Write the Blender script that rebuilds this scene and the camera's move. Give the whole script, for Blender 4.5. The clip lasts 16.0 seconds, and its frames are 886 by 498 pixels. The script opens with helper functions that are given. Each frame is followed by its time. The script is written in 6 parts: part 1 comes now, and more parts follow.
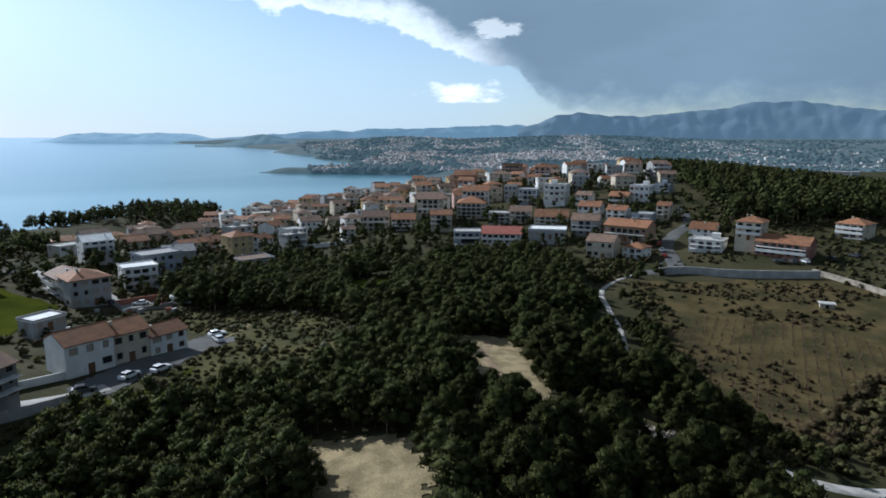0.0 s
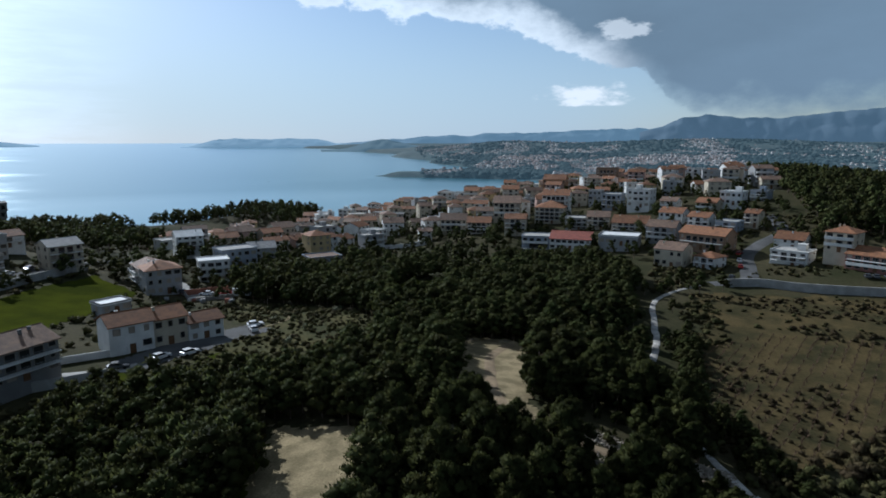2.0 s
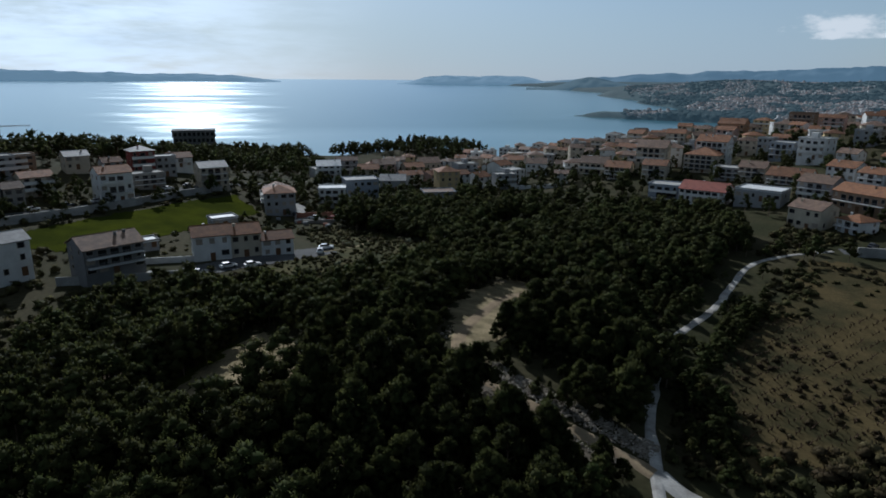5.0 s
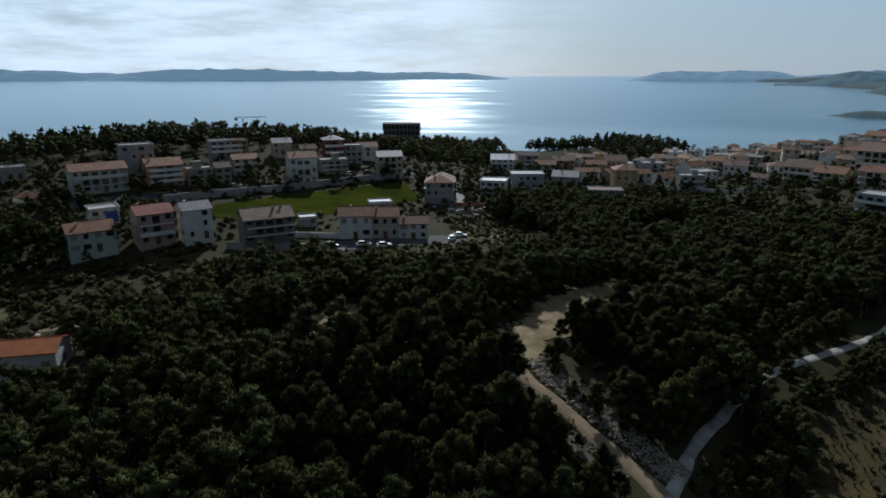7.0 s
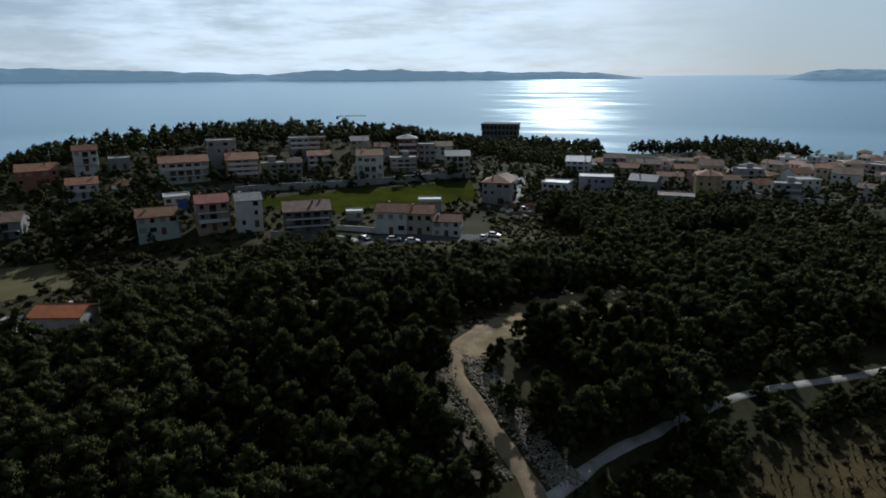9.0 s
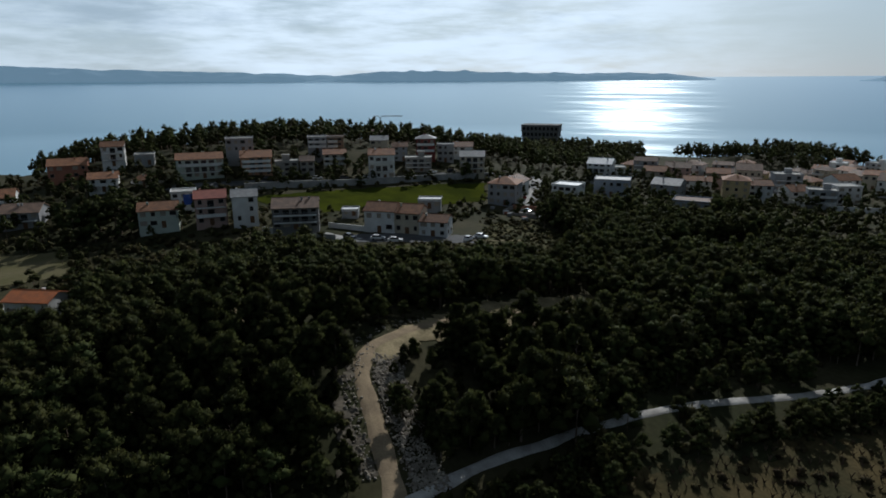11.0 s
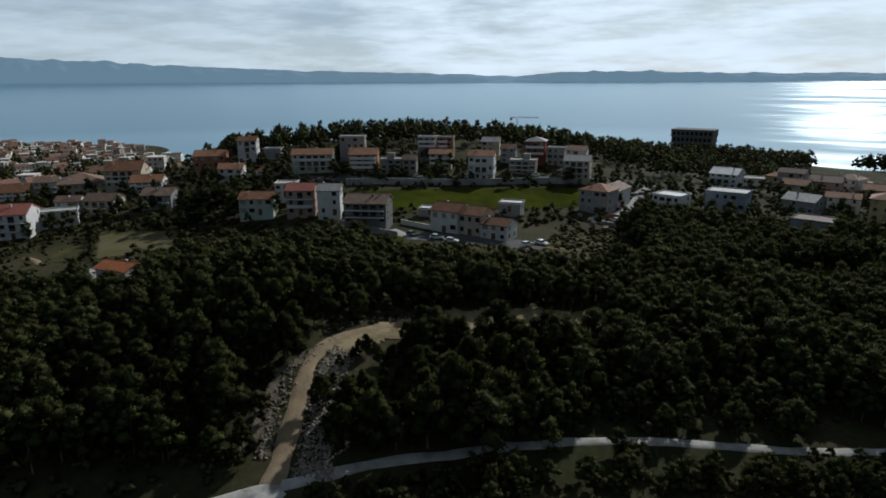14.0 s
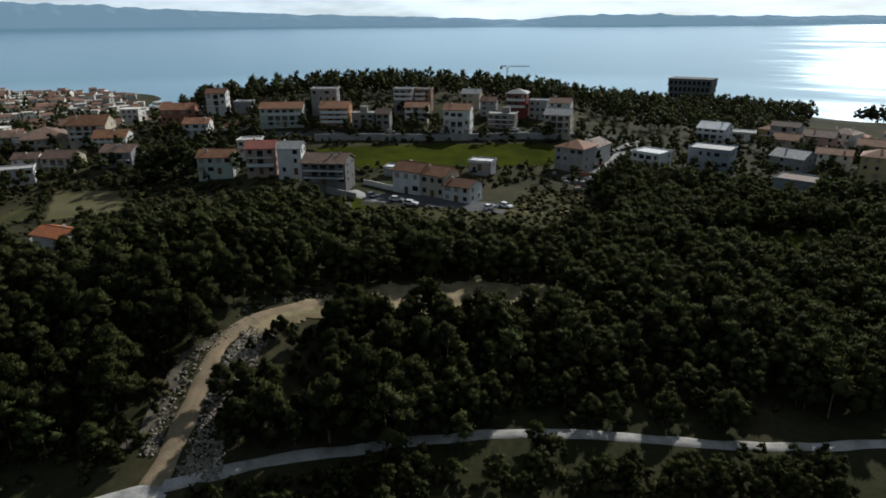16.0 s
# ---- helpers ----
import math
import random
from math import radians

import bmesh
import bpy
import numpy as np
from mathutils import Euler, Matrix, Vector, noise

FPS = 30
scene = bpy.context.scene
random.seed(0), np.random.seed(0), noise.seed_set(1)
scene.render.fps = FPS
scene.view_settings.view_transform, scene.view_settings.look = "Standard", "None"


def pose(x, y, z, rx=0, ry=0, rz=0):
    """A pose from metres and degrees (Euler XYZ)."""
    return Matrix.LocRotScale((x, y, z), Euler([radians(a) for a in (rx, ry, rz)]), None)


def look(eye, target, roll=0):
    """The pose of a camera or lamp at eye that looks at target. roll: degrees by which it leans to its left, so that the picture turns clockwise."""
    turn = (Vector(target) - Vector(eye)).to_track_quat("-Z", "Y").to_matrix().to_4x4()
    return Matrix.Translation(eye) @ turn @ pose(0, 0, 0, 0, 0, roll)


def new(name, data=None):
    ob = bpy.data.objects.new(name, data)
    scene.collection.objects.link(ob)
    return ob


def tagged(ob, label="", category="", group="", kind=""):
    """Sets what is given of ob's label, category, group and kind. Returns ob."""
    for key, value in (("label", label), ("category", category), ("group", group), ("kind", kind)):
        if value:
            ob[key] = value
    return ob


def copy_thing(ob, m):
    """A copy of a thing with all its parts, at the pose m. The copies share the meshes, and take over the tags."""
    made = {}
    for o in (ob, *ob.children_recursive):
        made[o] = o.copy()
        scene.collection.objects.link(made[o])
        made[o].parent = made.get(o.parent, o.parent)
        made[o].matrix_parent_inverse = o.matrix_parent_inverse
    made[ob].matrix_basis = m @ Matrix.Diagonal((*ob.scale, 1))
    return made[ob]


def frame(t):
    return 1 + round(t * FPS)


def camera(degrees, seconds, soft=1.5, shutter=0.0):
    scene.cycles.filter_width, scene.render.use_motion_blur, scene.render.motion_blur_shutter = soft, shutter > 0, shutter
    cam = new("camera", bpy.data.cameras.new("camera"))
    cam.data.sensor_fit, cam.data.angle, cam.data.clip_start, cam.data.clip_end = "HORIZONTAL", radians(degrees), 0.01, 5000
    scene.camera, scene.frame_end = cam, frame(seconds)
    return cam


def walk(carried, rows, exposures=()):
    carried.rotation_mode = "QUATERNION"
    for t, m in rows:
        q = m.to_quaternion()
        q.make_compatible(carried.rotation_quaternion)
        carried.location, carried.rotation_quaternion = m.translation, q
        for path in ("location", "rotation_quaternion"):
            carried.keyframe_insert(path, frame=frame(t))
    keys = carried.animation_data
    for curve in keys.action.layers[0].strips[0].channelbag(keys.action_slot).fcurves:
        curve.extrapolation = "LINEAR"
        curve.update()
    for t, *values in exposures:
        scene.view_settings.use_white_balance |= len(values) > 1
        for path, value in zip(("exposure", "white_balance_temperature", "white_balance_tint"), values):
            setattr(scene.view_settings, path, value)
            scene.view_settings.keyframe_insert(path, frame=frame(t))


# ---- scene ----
cam = camera(70.6, 16.0, soft=1.75)
PATH = [
    (0, (-0.119, -0.151, 109.849), (-0.117, 1.819, 109.506), 0.0),
    (0.5, (5.383, -0.678, 109.823), (5.274, 1.289, 109.481), -0.0),
    (1, (11.304, -0.755, 109.643), (11.064, 1.202, 109.305), -0.1),
    (1.5, (17.85, -0.269, 109.782), (17.541, 1.678, 109.445), -0.2),
    (2, (23.127, 0.384, 109.483), (22.758, 2.322, 109.154), -0.2),
    (2.5, (29.735, 1.412, 109.527), (29.181, 3.306, 109.201), -0.3),
    (3, (35.997, 2.723, 109.577), (35.39, 4.601, 109.252), -0.3),
    (3.5, (42.553, 4.431, 109.647), (41.842, 6.272, 109.323), -0.4),
    (4, (49.52, 6.505, 109.609), (48.693, 8.298, 109.289), -0.5),
    (4.2, (52.086, 7.476, 109.91), (51.232, 9.233, 109.478), -0.5),
    (6.3, (73.215, 19.497, 108.441), (72.005, 21.001, 107.916), -0.2),
    (6.5, (75.352, 20.856, 108.518), (74.074, 22.301, 107.993), -0.1),
    (7, (81.37, 25.517, 108.522), (79.895, 26.763, 107.997), -0.1),
    (7.5, (86.158, 30.145, 108.463), (84.568, 31.239, 107.939), -0.1),
    (8, (91.322, 35.789, 108.59), (89.685, 36.811, 108.066), -0.2),
    (8.5, (95.523, 40.738, 108.654), (93.866, 41.728, 108.13), -0.2),
    (9, (99.788, 46.316, 108.811), (98.09, 47.235, 108.287), -0.3),
    (9.2, (101.444, 48.19, 108.669), (99.731, 49.082, 108.148), -0.1),
    (11.5, (111.246, 73.35, 108.317), (109.426, 73.996, 107.797), -0.4),
    (12, (113.565, 78.951, 108.519), (111.703, 79.465, 108.001), -0.3),
    (12.5, (115.111, 83.673, 108.43), (113.219, 84.065, 107.913), -0.2),
    (13, (116.523, 89.1, 108.624), (114.609, 89.367, 108.107), -0.1),
    (13.5, (117.588, 94.086, 108.89), (115.67, 94.315, 108.372), -0.1),
    (14, (118.506, 99.794, 108.899), (116.585, 100.004, 108.382), -0.2),
    (14.5, (119.038, 104.638, 109.111), (117.116, 104.836, 108.593), -0.2),
    (15, (118.036, 108.863, 109.316), (116.114, 109.056, 108.798), -0.3),
    (15.5, (115.58, 111.372, 109.831), (113.658, 111.566, 109.314), -0.3),
    (16, (111.483, 113.505, 110.71), (109.609, 113.693, 110.037), -0.3),
]
EXPOSURES = [(0.0, 0.12, 5600, 8), (1.5, -0.12, 5550, 8), (3.0, -0.45, 5500, 8), (4.2, -0.6, 5550, 8), (6.3, -0.67, 5700, 8), (9.0, -0.68, 5800, 8), (13.0, -0.67, 6000, 8), (15.2, -0.58, 6100, 8), (16.0, -0.3, 6150, 8)]
walk(cam, [(t, look(eye, target, roll)) for t, eye, target, roll in PATH], EXPOSURES)

# ---------------------------------------------------------------- light
SUN_TURN, SUN_HEIGHT = -51.0, 31.0      # degrees from +y, clockwise; degrees above the sea


def build_world():
    w = bpy.data.worlds.new("sky")
    scene.world = w
    w.use_nodes = True
    nt = w.node_tree
    nt.nodes.clear()
    N, L = nt.nodes.new, nt.links.new

    def math_node(op, a, b=None, clamp=False):
        n = N("ShaderNodeMath")
        n.operation, n.use_clamp = op, clamp
        for i, v in enumerate((a, b)):
            if v is None:
                continue
            if isinstance(v, (int, float)):
                n.inputs[i].default_value = v
            else:
                L(v, n.inputs[i])
        return n.outputs[0]

    def ramp(v, lo, hi, smooth=True):
        n = N("ShaderNodeMapRange")
        n.interpolation_type = "SMOOTHSTEP" if smooth else "LINEAR"
        n.inputs["From Min"].default_value, n.inputs["From Max"].default_value = lo, hi
        L(v, n.inputs["Value"])
        return n.outputs[0]

    def mix(fac, a, b):
        n = N("ShaderNodeMix")
        n.data_type = "RGBA"
        L(fac, n.inputs["Factor"])
        for s, v in ((n.inputs["A"], a), (n.inputs["B"], b)):
            if isinstance(v, tuple):
                s.default_value = (*v, 1)
            else:
                L(v, s)
        return n.outputs["Result"]

    tc = N("ShaderNodeTexCoord")
    sep = N("ShaderNodeSeparateXYZ")
    L(tc.outputs["Generated"], sep.inputs[0])
    x, y, z = sep.outputs
    sky = N("ShaderNodeTexSky")
    sky.sky_type, sky.sun_disc = "NISHITA", False
    sky.sun_elevation, sky.sun_rotation = radians(SUN_HEIGHT), radians(SUN_TURN)
    sky.altitude, sky.air_density, sky.dust_density, sky.ozone_density = 100, 1.0, 0.7, 2.0
    # bearing and height of the view, in degrees
    az = math_node("MULTIPLY", math_node("ARCTAN2", x, y), 57.2958)
    el = math_node("MULTIPLY", math_node("ARCSINE", z), 57.2958)

    def noise_at(scale, detail, stretch=3.0, rough=0.55, off=0.0):
        c = N("ShaderNodeCombineXYZ")
        L(math_node("ADD", math_node("MULTIPLY", az, 0.06), off), c.inputs[0])
        L(math_node("MULTIPLY", el, 0.06 * stretch), c.inputs[1])
        n = N("ShaderNodeTexNoise")
        n.inputs["Scale"].default_value, n.inputs["Detail"].default_value, n.inputs["Roughness"].default_value = scale, detail, rough
        L(c.outputs[0], n.inputs["Vector"])
        return n.outputs["Fac"]

    # heavy grey bank inland: its ragged lower edge climbs towards the sea and softens inland
    big = noise_at(3.2, 9, 1.5, 0.58)
    line = math_node("SUBTRACT", math_node("SUBTRACT", 10.7, math_node("MULTIPLY", ramp(az, -8, 5), 4.6)), math_node("MULTIPLY", ramp(az, 4.5, 12.0), 4.0))
    line = math_node("ADD", line, math_node("MULTIPLY", math_node("MAXIMUM", math_node("SUBTRACT", -14.0, az), 0.0), 0.22))
    edge = math_node("ADD", math_node("SUBTRACT", el, line), math_node("MULTIPLY", math_node("SUBTRACT", big, 0.5), 7.0))
    inland = ramp(az, 4.0, 12.0)
    bank = math_node("MULTIPLY", math_node("ADD", math_node("MULTIPLY", ramp(edge, -0.25, 0.35), math_node("SUBTRACT", 1.0, inland)), math_node("MULTIPLY", ramp(edge, -1.2, 2.6), inland)), math_node("MAXIMUM", ramp(az, -34, -22), math_node("SUBTRACT", 1.0, ramp(az, -165, -130))))
    rim = math_node("MULTIPLY", math_node("SUBTRACT", 1.0, ramp(edge, 0.2, 3.4)), math_node("SUBTRACT", 1.0, ramp(az, 1.0, 8.0)))
    # cumulus row under its edge
    puff = noise_at(5.5, 9, 2.2, 0.6, 8.0)
    row = math_node("MULTIPLY", ramp(az, -7, 0), math_node("SUBTRACT", 1.0, ramp(az, 4, 7.5)))
    row = math_node("MULTIPLY", row, math_node("MULTIPLY", ramp(el, 3.0, 3.4), math_node("SUBTRACT", 1.0, ramp(el, 4.2, 6.6))))
    cum = ramp(math_node("ADD", puff, math_node("MULTIPLY", math_node("SUBTRACT", row, 1.0), 0.45)), 0.32, 0.56)
    # thin streaked layer over the open sea
    thin = ramp(noise_at(1.5, 9, 6.0, 0.62, 20.0), 0.34, 0.62)
    thin = math_node("MULTIPLY", thin, math_node("MULTIPLY", math_node("SUBTRACT", 1.0, ramp(az, -58, -34)), math_node("ADD", 0.45, math_node("MULTIPLY", ramp(az, -108, -80), 0.55))))
    low = math_node("MULTIPLY", math_node("SUBTRACT", 1.0, ramp(el, 1.0, 16.0)), 0.8)
    low = math_node("MULTIPLY", low, math_node("MULTIPLY", math_node("SUBTRACT", 1.0, ramp(az, -4, 26)), ramp(az, -165, -120)))
    grey = ramp(noise_at(0.9, 7, 4.5, 0.6, 33.0), 0.48, 0.66)
    grey = math_node("MULTIPLY", grey, math_node("MULTIPLY", math_node("SUBTRACT", 1.0, ramp(az, -62, -36)), ramp(el, 1.0, 5.0)))

    col = sky.outputs[0]
    col = mix(low, col, mix(ramp(az, -55, -32), (7.5, 8.8, 9.7), (5.3, 6.6, 7.7)))
    col = mix(math_node("MULTIPLY", thin, 0.9), col, (12.4, 13.9, 15.2))
    col = mix(math_node("MULTIPLY", grey, 0.5), col, (5.2, 6.5, 7.8))
    bank_col = mix(rim, (2.1, 2.85, 3.55), (8.6, 9.2, 9.6))
    shade = N("ShaderNodeMix")
    shade.data_type = "RGBA"
    shade.blend_type = "MULTIPLY"
    shade.inputs["Factor"].default_value = 1
    L(bank_col, shade.inputs["A"])
    tone = N("ShaderNodeMapRange")
    tone.inputs["To Min"].default_value, tone.inputs["To Max"].default_value = 0.75, 1.3
    L(noise_at(0.8, 6, 2.4, 0.55, 14.0), tone.inputs["Value"])
    L(tone.outputs[0], shade.inputs["B"])
    col = mix(bank, col, shade.outputs["Result"])
    # one small bright cloud before the bank
    lone = math_node("ADD", math_node("POWER", math_node("DIVIDE", math_node("SUBTRACT", az, 4.9), 2.5), 2), math_node("POWER", math_node("DIVIDE", math_node("SUBTRACT", el, 9.6), 0.75), 2))
    lone = math_node("SUBTRACT", 1.0, ramp(math_node("ADD", lone, math_node("MULTIPLY", math_node("SUBTRACT", puff, 0.5), 9.0)), 0.1, 1.3))
    cum = math_node("MAXIMUM", cum, math_node("MULTIPLY", lone, 0.55))
    col = mix(cum, col, (10.2, 10.4, 10.4))
    # a broken grey veil, unseen overhead, added to dim and neutralise the skylight
    unseen_veil = math_node("MULTIPLY", ramp(el, 14, 36), math_node("ADD", 0.65, math_node("MULTIPLY", noise_at(0.7, 5, 1.0, 0.5, 50.0), 0.4)))
    col = mix(unseen_veil, col, (1.15, 1.3, 1.5))
    bg = N("ShaderNodeBackground")
    # the sky brightens towards the sun
    sh_, sa_ = radians(SUN_HEIGHT), radians(SUN_TURN)
    toward = math_node("ADD", math_node("ADD", math_node("MULTIPLY", x, math.sin(sa_) * math.cos(sh_)), math_node("MULTIPLY", y, math.cos(sa_) * math.cos(sh_))), math_node("MULTIPLY", z, math.sin(sh_)))
    L(math_node("MULTIPLY", math_node("ADD", math_node("MULTIPLY", ramp(toward, 0.35, 0.98), 0.06), 0.99), 0.1), bg.inputs["Strength"])
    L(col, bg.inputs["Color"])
    out = N("ShaderNodeOutputWorld")
    L(bg.outputs[0], out.inputs["Surface"])


build_world()
sun = new("sun", bpy.data.lights.new("sun", "SUN"))
sun.data.energy, sun.data.angle, sun.data.color = 5.0, radians(0.6), (1.0, 0.96, 0.90)
sh, sa = radians(SUN_HEIGHT), radians(SUN_TURN)
sun.matrix_world = look((0, 0, 400), (-math.sin(sa) * math.cos(sh), -math.cos(sa) * math.cos(sh), 400 - math.sin(sh)))

# ---------------------------------------------------------------- materials
MATS = {}


def material(name, colour, rough=0.8, second=None, scale=0.5, fine=6.0, bump=0.3, metal=0.0, spread=0.12, coords="Object", per="", spec=0.05):
    """A surface of two colours mixed by coarse and fine noise, with relief; per: 'object' or 'island' varies its tone piece by piece."""
    if name in MATS:
        return MATS[name]
    m = bpy.data.materials.new(name)
    m.use_nodes = True
    nt = m.node_tree
    N, L = nt.nodes.new, nt.links.new
    b = nt.nodes["Principled BSDF"]
    b.inputs["Roughness"].default_value, b.inputs["Metallic"].default_value = rough, metal
    b.inputs["Specular IOR Level"].default_value = spec
    tc = N("ShaderNodeTexCoord")
    coarse, grain = N("ShaderNodeTexNoise"), N("ShaderNodeTexNoise")
    for n, s, d in ((coarse, scale, 5), (grain, fine, 4)):
        n.inputs["Scale"].default_value, n.inputs["Detail"].default_value = s, d
        L(tc.outputs[coords], n.inputs["Vector"])
    second = second or tuple(c * (1 - 2 * spread) for c in colour)
    steep = N("ShaderNodeMapRange")
    steep.inputs["From Min"].default_value, steep.inputs["From Max"].default_value = 0.38, 0.62
    L(coarse.outputs["Fac"], steep.inputs["Value"])
    mx = N("ShaderNodeMix")
    mx.data_type = "RGBA"
    L(steep.outputs[0], mx.inputs["Factor"])
    mx.inputs["A"].default_value, mx.inputs["B"].default_value = (*colour, 1), (*second, 1)
    hsv = N("ShaderNodeHueSaturation")
    tone = N("ShaderNodeMapRange")
    tone.inputs["To Min"].default_value, tone.inputs["To Max"].default_value = 1 - 2.2 * spread, 1 + 2.2 * spread
    L(grain.outputs["Fac"], tone.inputs["Value"])
    value = tone.outputs[0]
    if per:
        src = N("ShaderNodeObjectInfo").outputs["Random"] if per == "object" else N("ShaderNodeNewGeometry").outputs["Random Per Island"]
        t2 = N("ShaderNodeMapRange")
        t2.inputs["To Min"].default_value, t2.inputs["To Max"].default_value = 0.68, 1.32
        L(src, t2.inputs["Value"])
        mul = N("ShaderNodeMath")
        mul.operation = "MULTIPLY"
        L(value, mul.inputs[0]), L(t2.outputs[0], mul.inputs[1])
        value = mul.outputs[0]
    L(value, hsv.inputs["Value"])
    L(mx.outputs["Result"], hsv.inputs["Color"])
    L(hsv.outputs[0], b.inputs["Base Color"])
    if bump:
        bp = N("ShaderNodeBump")
        bp.inputs["Strength"].default_value, bp.inputs["Distance"].default_value = bump, 0.1
        L(grain.outputs["Fac"], bp.inputs["Height"])
        L(bp.outputs[0], b.inputs["Normal"])
    MATS[name] = m
    return m


def tile_roof(name, colour, second):
    """Rows of curved clay tiles: a wave down the slope and courses across it."""
    if name in MATS:
        return MATS[name]
    m = material(name, colour, 0.75, second, 0.7, 9.0, 0.2, spread=0.16, per="object", spec=0.16)
    nt = m.node_tree
    N, L = nt.nodes.new, nt.links.new
    tc = N("ShaderNodeTexCoord")
    w = N("ShaderNodeTexWave")
    w.inputs["Scale"].default_value, w.inputs["Distortion"].default_value = 1.25, 0.6
    w.bands_direction = "X"
    L(tc.outputs["Object"], w.inputs["Vector"])
    bp = N("ShaderNodeBump")
    bp.inputs["Strength"].default_value, bp.inputs["Distance"].default_value = 0.6, 0.06
    L(w.outputs["Fac"], bp.inputs["Height"])
    L(bp.outputs[0], nt.nodes["Principled BSDF"].inputs["Normal"])
    return m


def needle_leaf(name, colour, second, per=""):
    """Foliage that lets some light through; tone varies clump by clump."""
    m = material(name, colour, 0.75, second, 0.35, 1.7, 0, spread=0.13, per=per, spec=0.04)
    nt = m.node_tree
    b = nt.nodes["Principled BSDF"]
    tr = nt.nodes.new("ShaderNodeBsdfTranslucent")
    src = b.inputs["Base Color"].links[0].from_socket
    nt.links.new(src, tr.inputs["Color"])
    ms = nt.nodes.new("ShaderNodeMixShader")
    ms.inputs[0].default_value = 0.12
    # each plant has its own tone
    own, lift = nt.nodes.new("ShaderNodeAttribute"), nt.nodes.new("ShaderNodeHueSaturation")
    own.attribute_name = "plant_tone"
    for low, high, socket in ((0.72, 1.28, "Value"), (0.485, 0.515, "Hue")):
        mr = nt.nodes.new("ShaderNodeMapRange")
        mr.inputs["From Min"].default_value, mr.inputs["To Min"].default_value, mr.inputs["To Max"].default_value = -1, low, high
        nt.links.new(own.outputs["Fac"], mr.inputs["Value"]), nt.links.new(mr.outputs[0], lift.inputs[socket])
    nt.links.new(src, lift.inputs["Color"]), nt.links.new(lift.outputs[0], tr.inputs["Color"]), nt.links.new(lift.outputs[0], b.inputs["Base Color"])
    at, vt = nt.nodes.new("ShaderNodeAttribute"), nt.nodes.new("ShaderNodeVectorTransform")
    at.attribute_name = "crown_normal"
    vt.vector_type, vt.convert_from, vt.convert_to = "NORMAL", "OBJECT", "WORLD"
    nt.links.new(at.outputs["Vector"], vt.inputs[0]), nt.links.new(vt.outputs[0], b.inputs["Normal"])
    nt.links.new(b.outputs[0], ms.inputs[1]), nt.links.new(tr.outputs[0], ms.inputs[2])
    nt.links.new(ms.outputs[0], nt.nodes["Material Output"].inputs["Surface"])
    return m


WALLS = {
    "white": (0.78, 0.77, 0.74), "cream": (0.66, 0.58, 0.45), "grey": (0.42, 0.42, 0.42), "darkgrey": (0.24, 0.235, 0.23),
    "palegreen": (0.60, 0.65, 0.56), "pink": (0.58, 0.40, 0.34), "orange": (0.60, 0.34, 0.20), "yellow": (0.68, 0.52, 0.28),
    "brick": (0.42, 0.19, 0.13), "brickred": (0.36, 0.17, 0.14), "red": (0.27, 0.07, 0.06), "brown": (0.34, 0.23, 0.16),
    "concrete": (0.36, 0.34, 0.31), "bluegrey": (0.40, 0.44, 0.50),
}
for key, c in WALLS.items():
    c = tuple((0.86 if key == "white" else 0.76) * v for v in c)
    material("plaster " + key, c, 0.88, tuple(v * 0.86 for v in c), 0.35, 5.0, 0.15, spread=0.06)
ROOFS = {
    "terracotta": tile_roof("tiles terracotta", (0.275, 0.130, 0.066), (0.19, 0.095, 0.055)),
    "orange": tile_roof("tiles orange", (0.47, 0.155, 0.06), (0.36, 0.13, 0.06)),
    "brown": tile_roof("tiles brown", (0.215, 0.140, 0.098), (0.15, 0.102, 0.078)),
    "red": tile_roof("tiles red", (0.33, 0.11, 0.08), (0.25, 0.09, 0.07)),
    "grey": material("roof grey sheet", (0.40, 0.39, 0.38), 0.55, None, 0.8, 5.0, 0.1),
    "concrete": material("roof screed", (0.48, 0.46, 0.43), 0.85, (0.36, 0.35, 0.33), 0.5, 4.0, 0.2),
    "white": material("roof white membrane", (0.80, 0.80, 0.79), 0.5, (0.68, 0.68, 0.67), 0.4, 3.0, 0.1),
}
GLASS = material("window glass", (0.02, 0.022, 0.026), 0.12, None, 0.3, 1.0, 0, spread=0.2, spec=0.3)
FRAME = material("window frame", (0.30, 0.26, 0.22), 0.5, None, 1.0, 6.0, 0)
SHUTTER = material("roller shutter", (0.34, 0.29, 0.24), 0.6, None, 1.0, 9.0, 0.2)
DOOR = material("brown door", (0.16, 0.09, 0.05), 0.5, None, 1.0, 8.0, 0.1)
RAIL = material("railing metal", (0.30, 0.30, 0.31), 0.45, None, 2.0, 9.0, 0, metal=0.6)
BARK = material("pine bark", (0.13, 0.095, 0.07), 0.9, (0.20, 0.15, 0.115), 1.5, 8.0, 0.5)
NEEDLES = needle_leaf("pine needles", (0.042, 0.051, 0.0165), (0.060, 0.063, 0.0215), "object")
NEEDLES_FAR = needle_leaf("pine needles of the wood", (0.042, 0.051, 0.0165), (0.060, 0.063, 0.0215))
BUSH = needle_leaf("scrub leaves", (0.048, 0.050, 0.019), (0.085, 0.072, 0.033))
BRUSH = needle_leaf("dry brush twigs", (0.060, 0.046, 0.026), (0.085, 0.068, 0.035))
OLIVE = needle_leaf("pale shrub leaves", (0.13, 0.15, 0.09), (0.18, 0.18, 0.12))
TWIG = material("bare vine wood", (0.11, 0.075, 0.05), 0.9, None, 2.0, 9.0, 0.2)
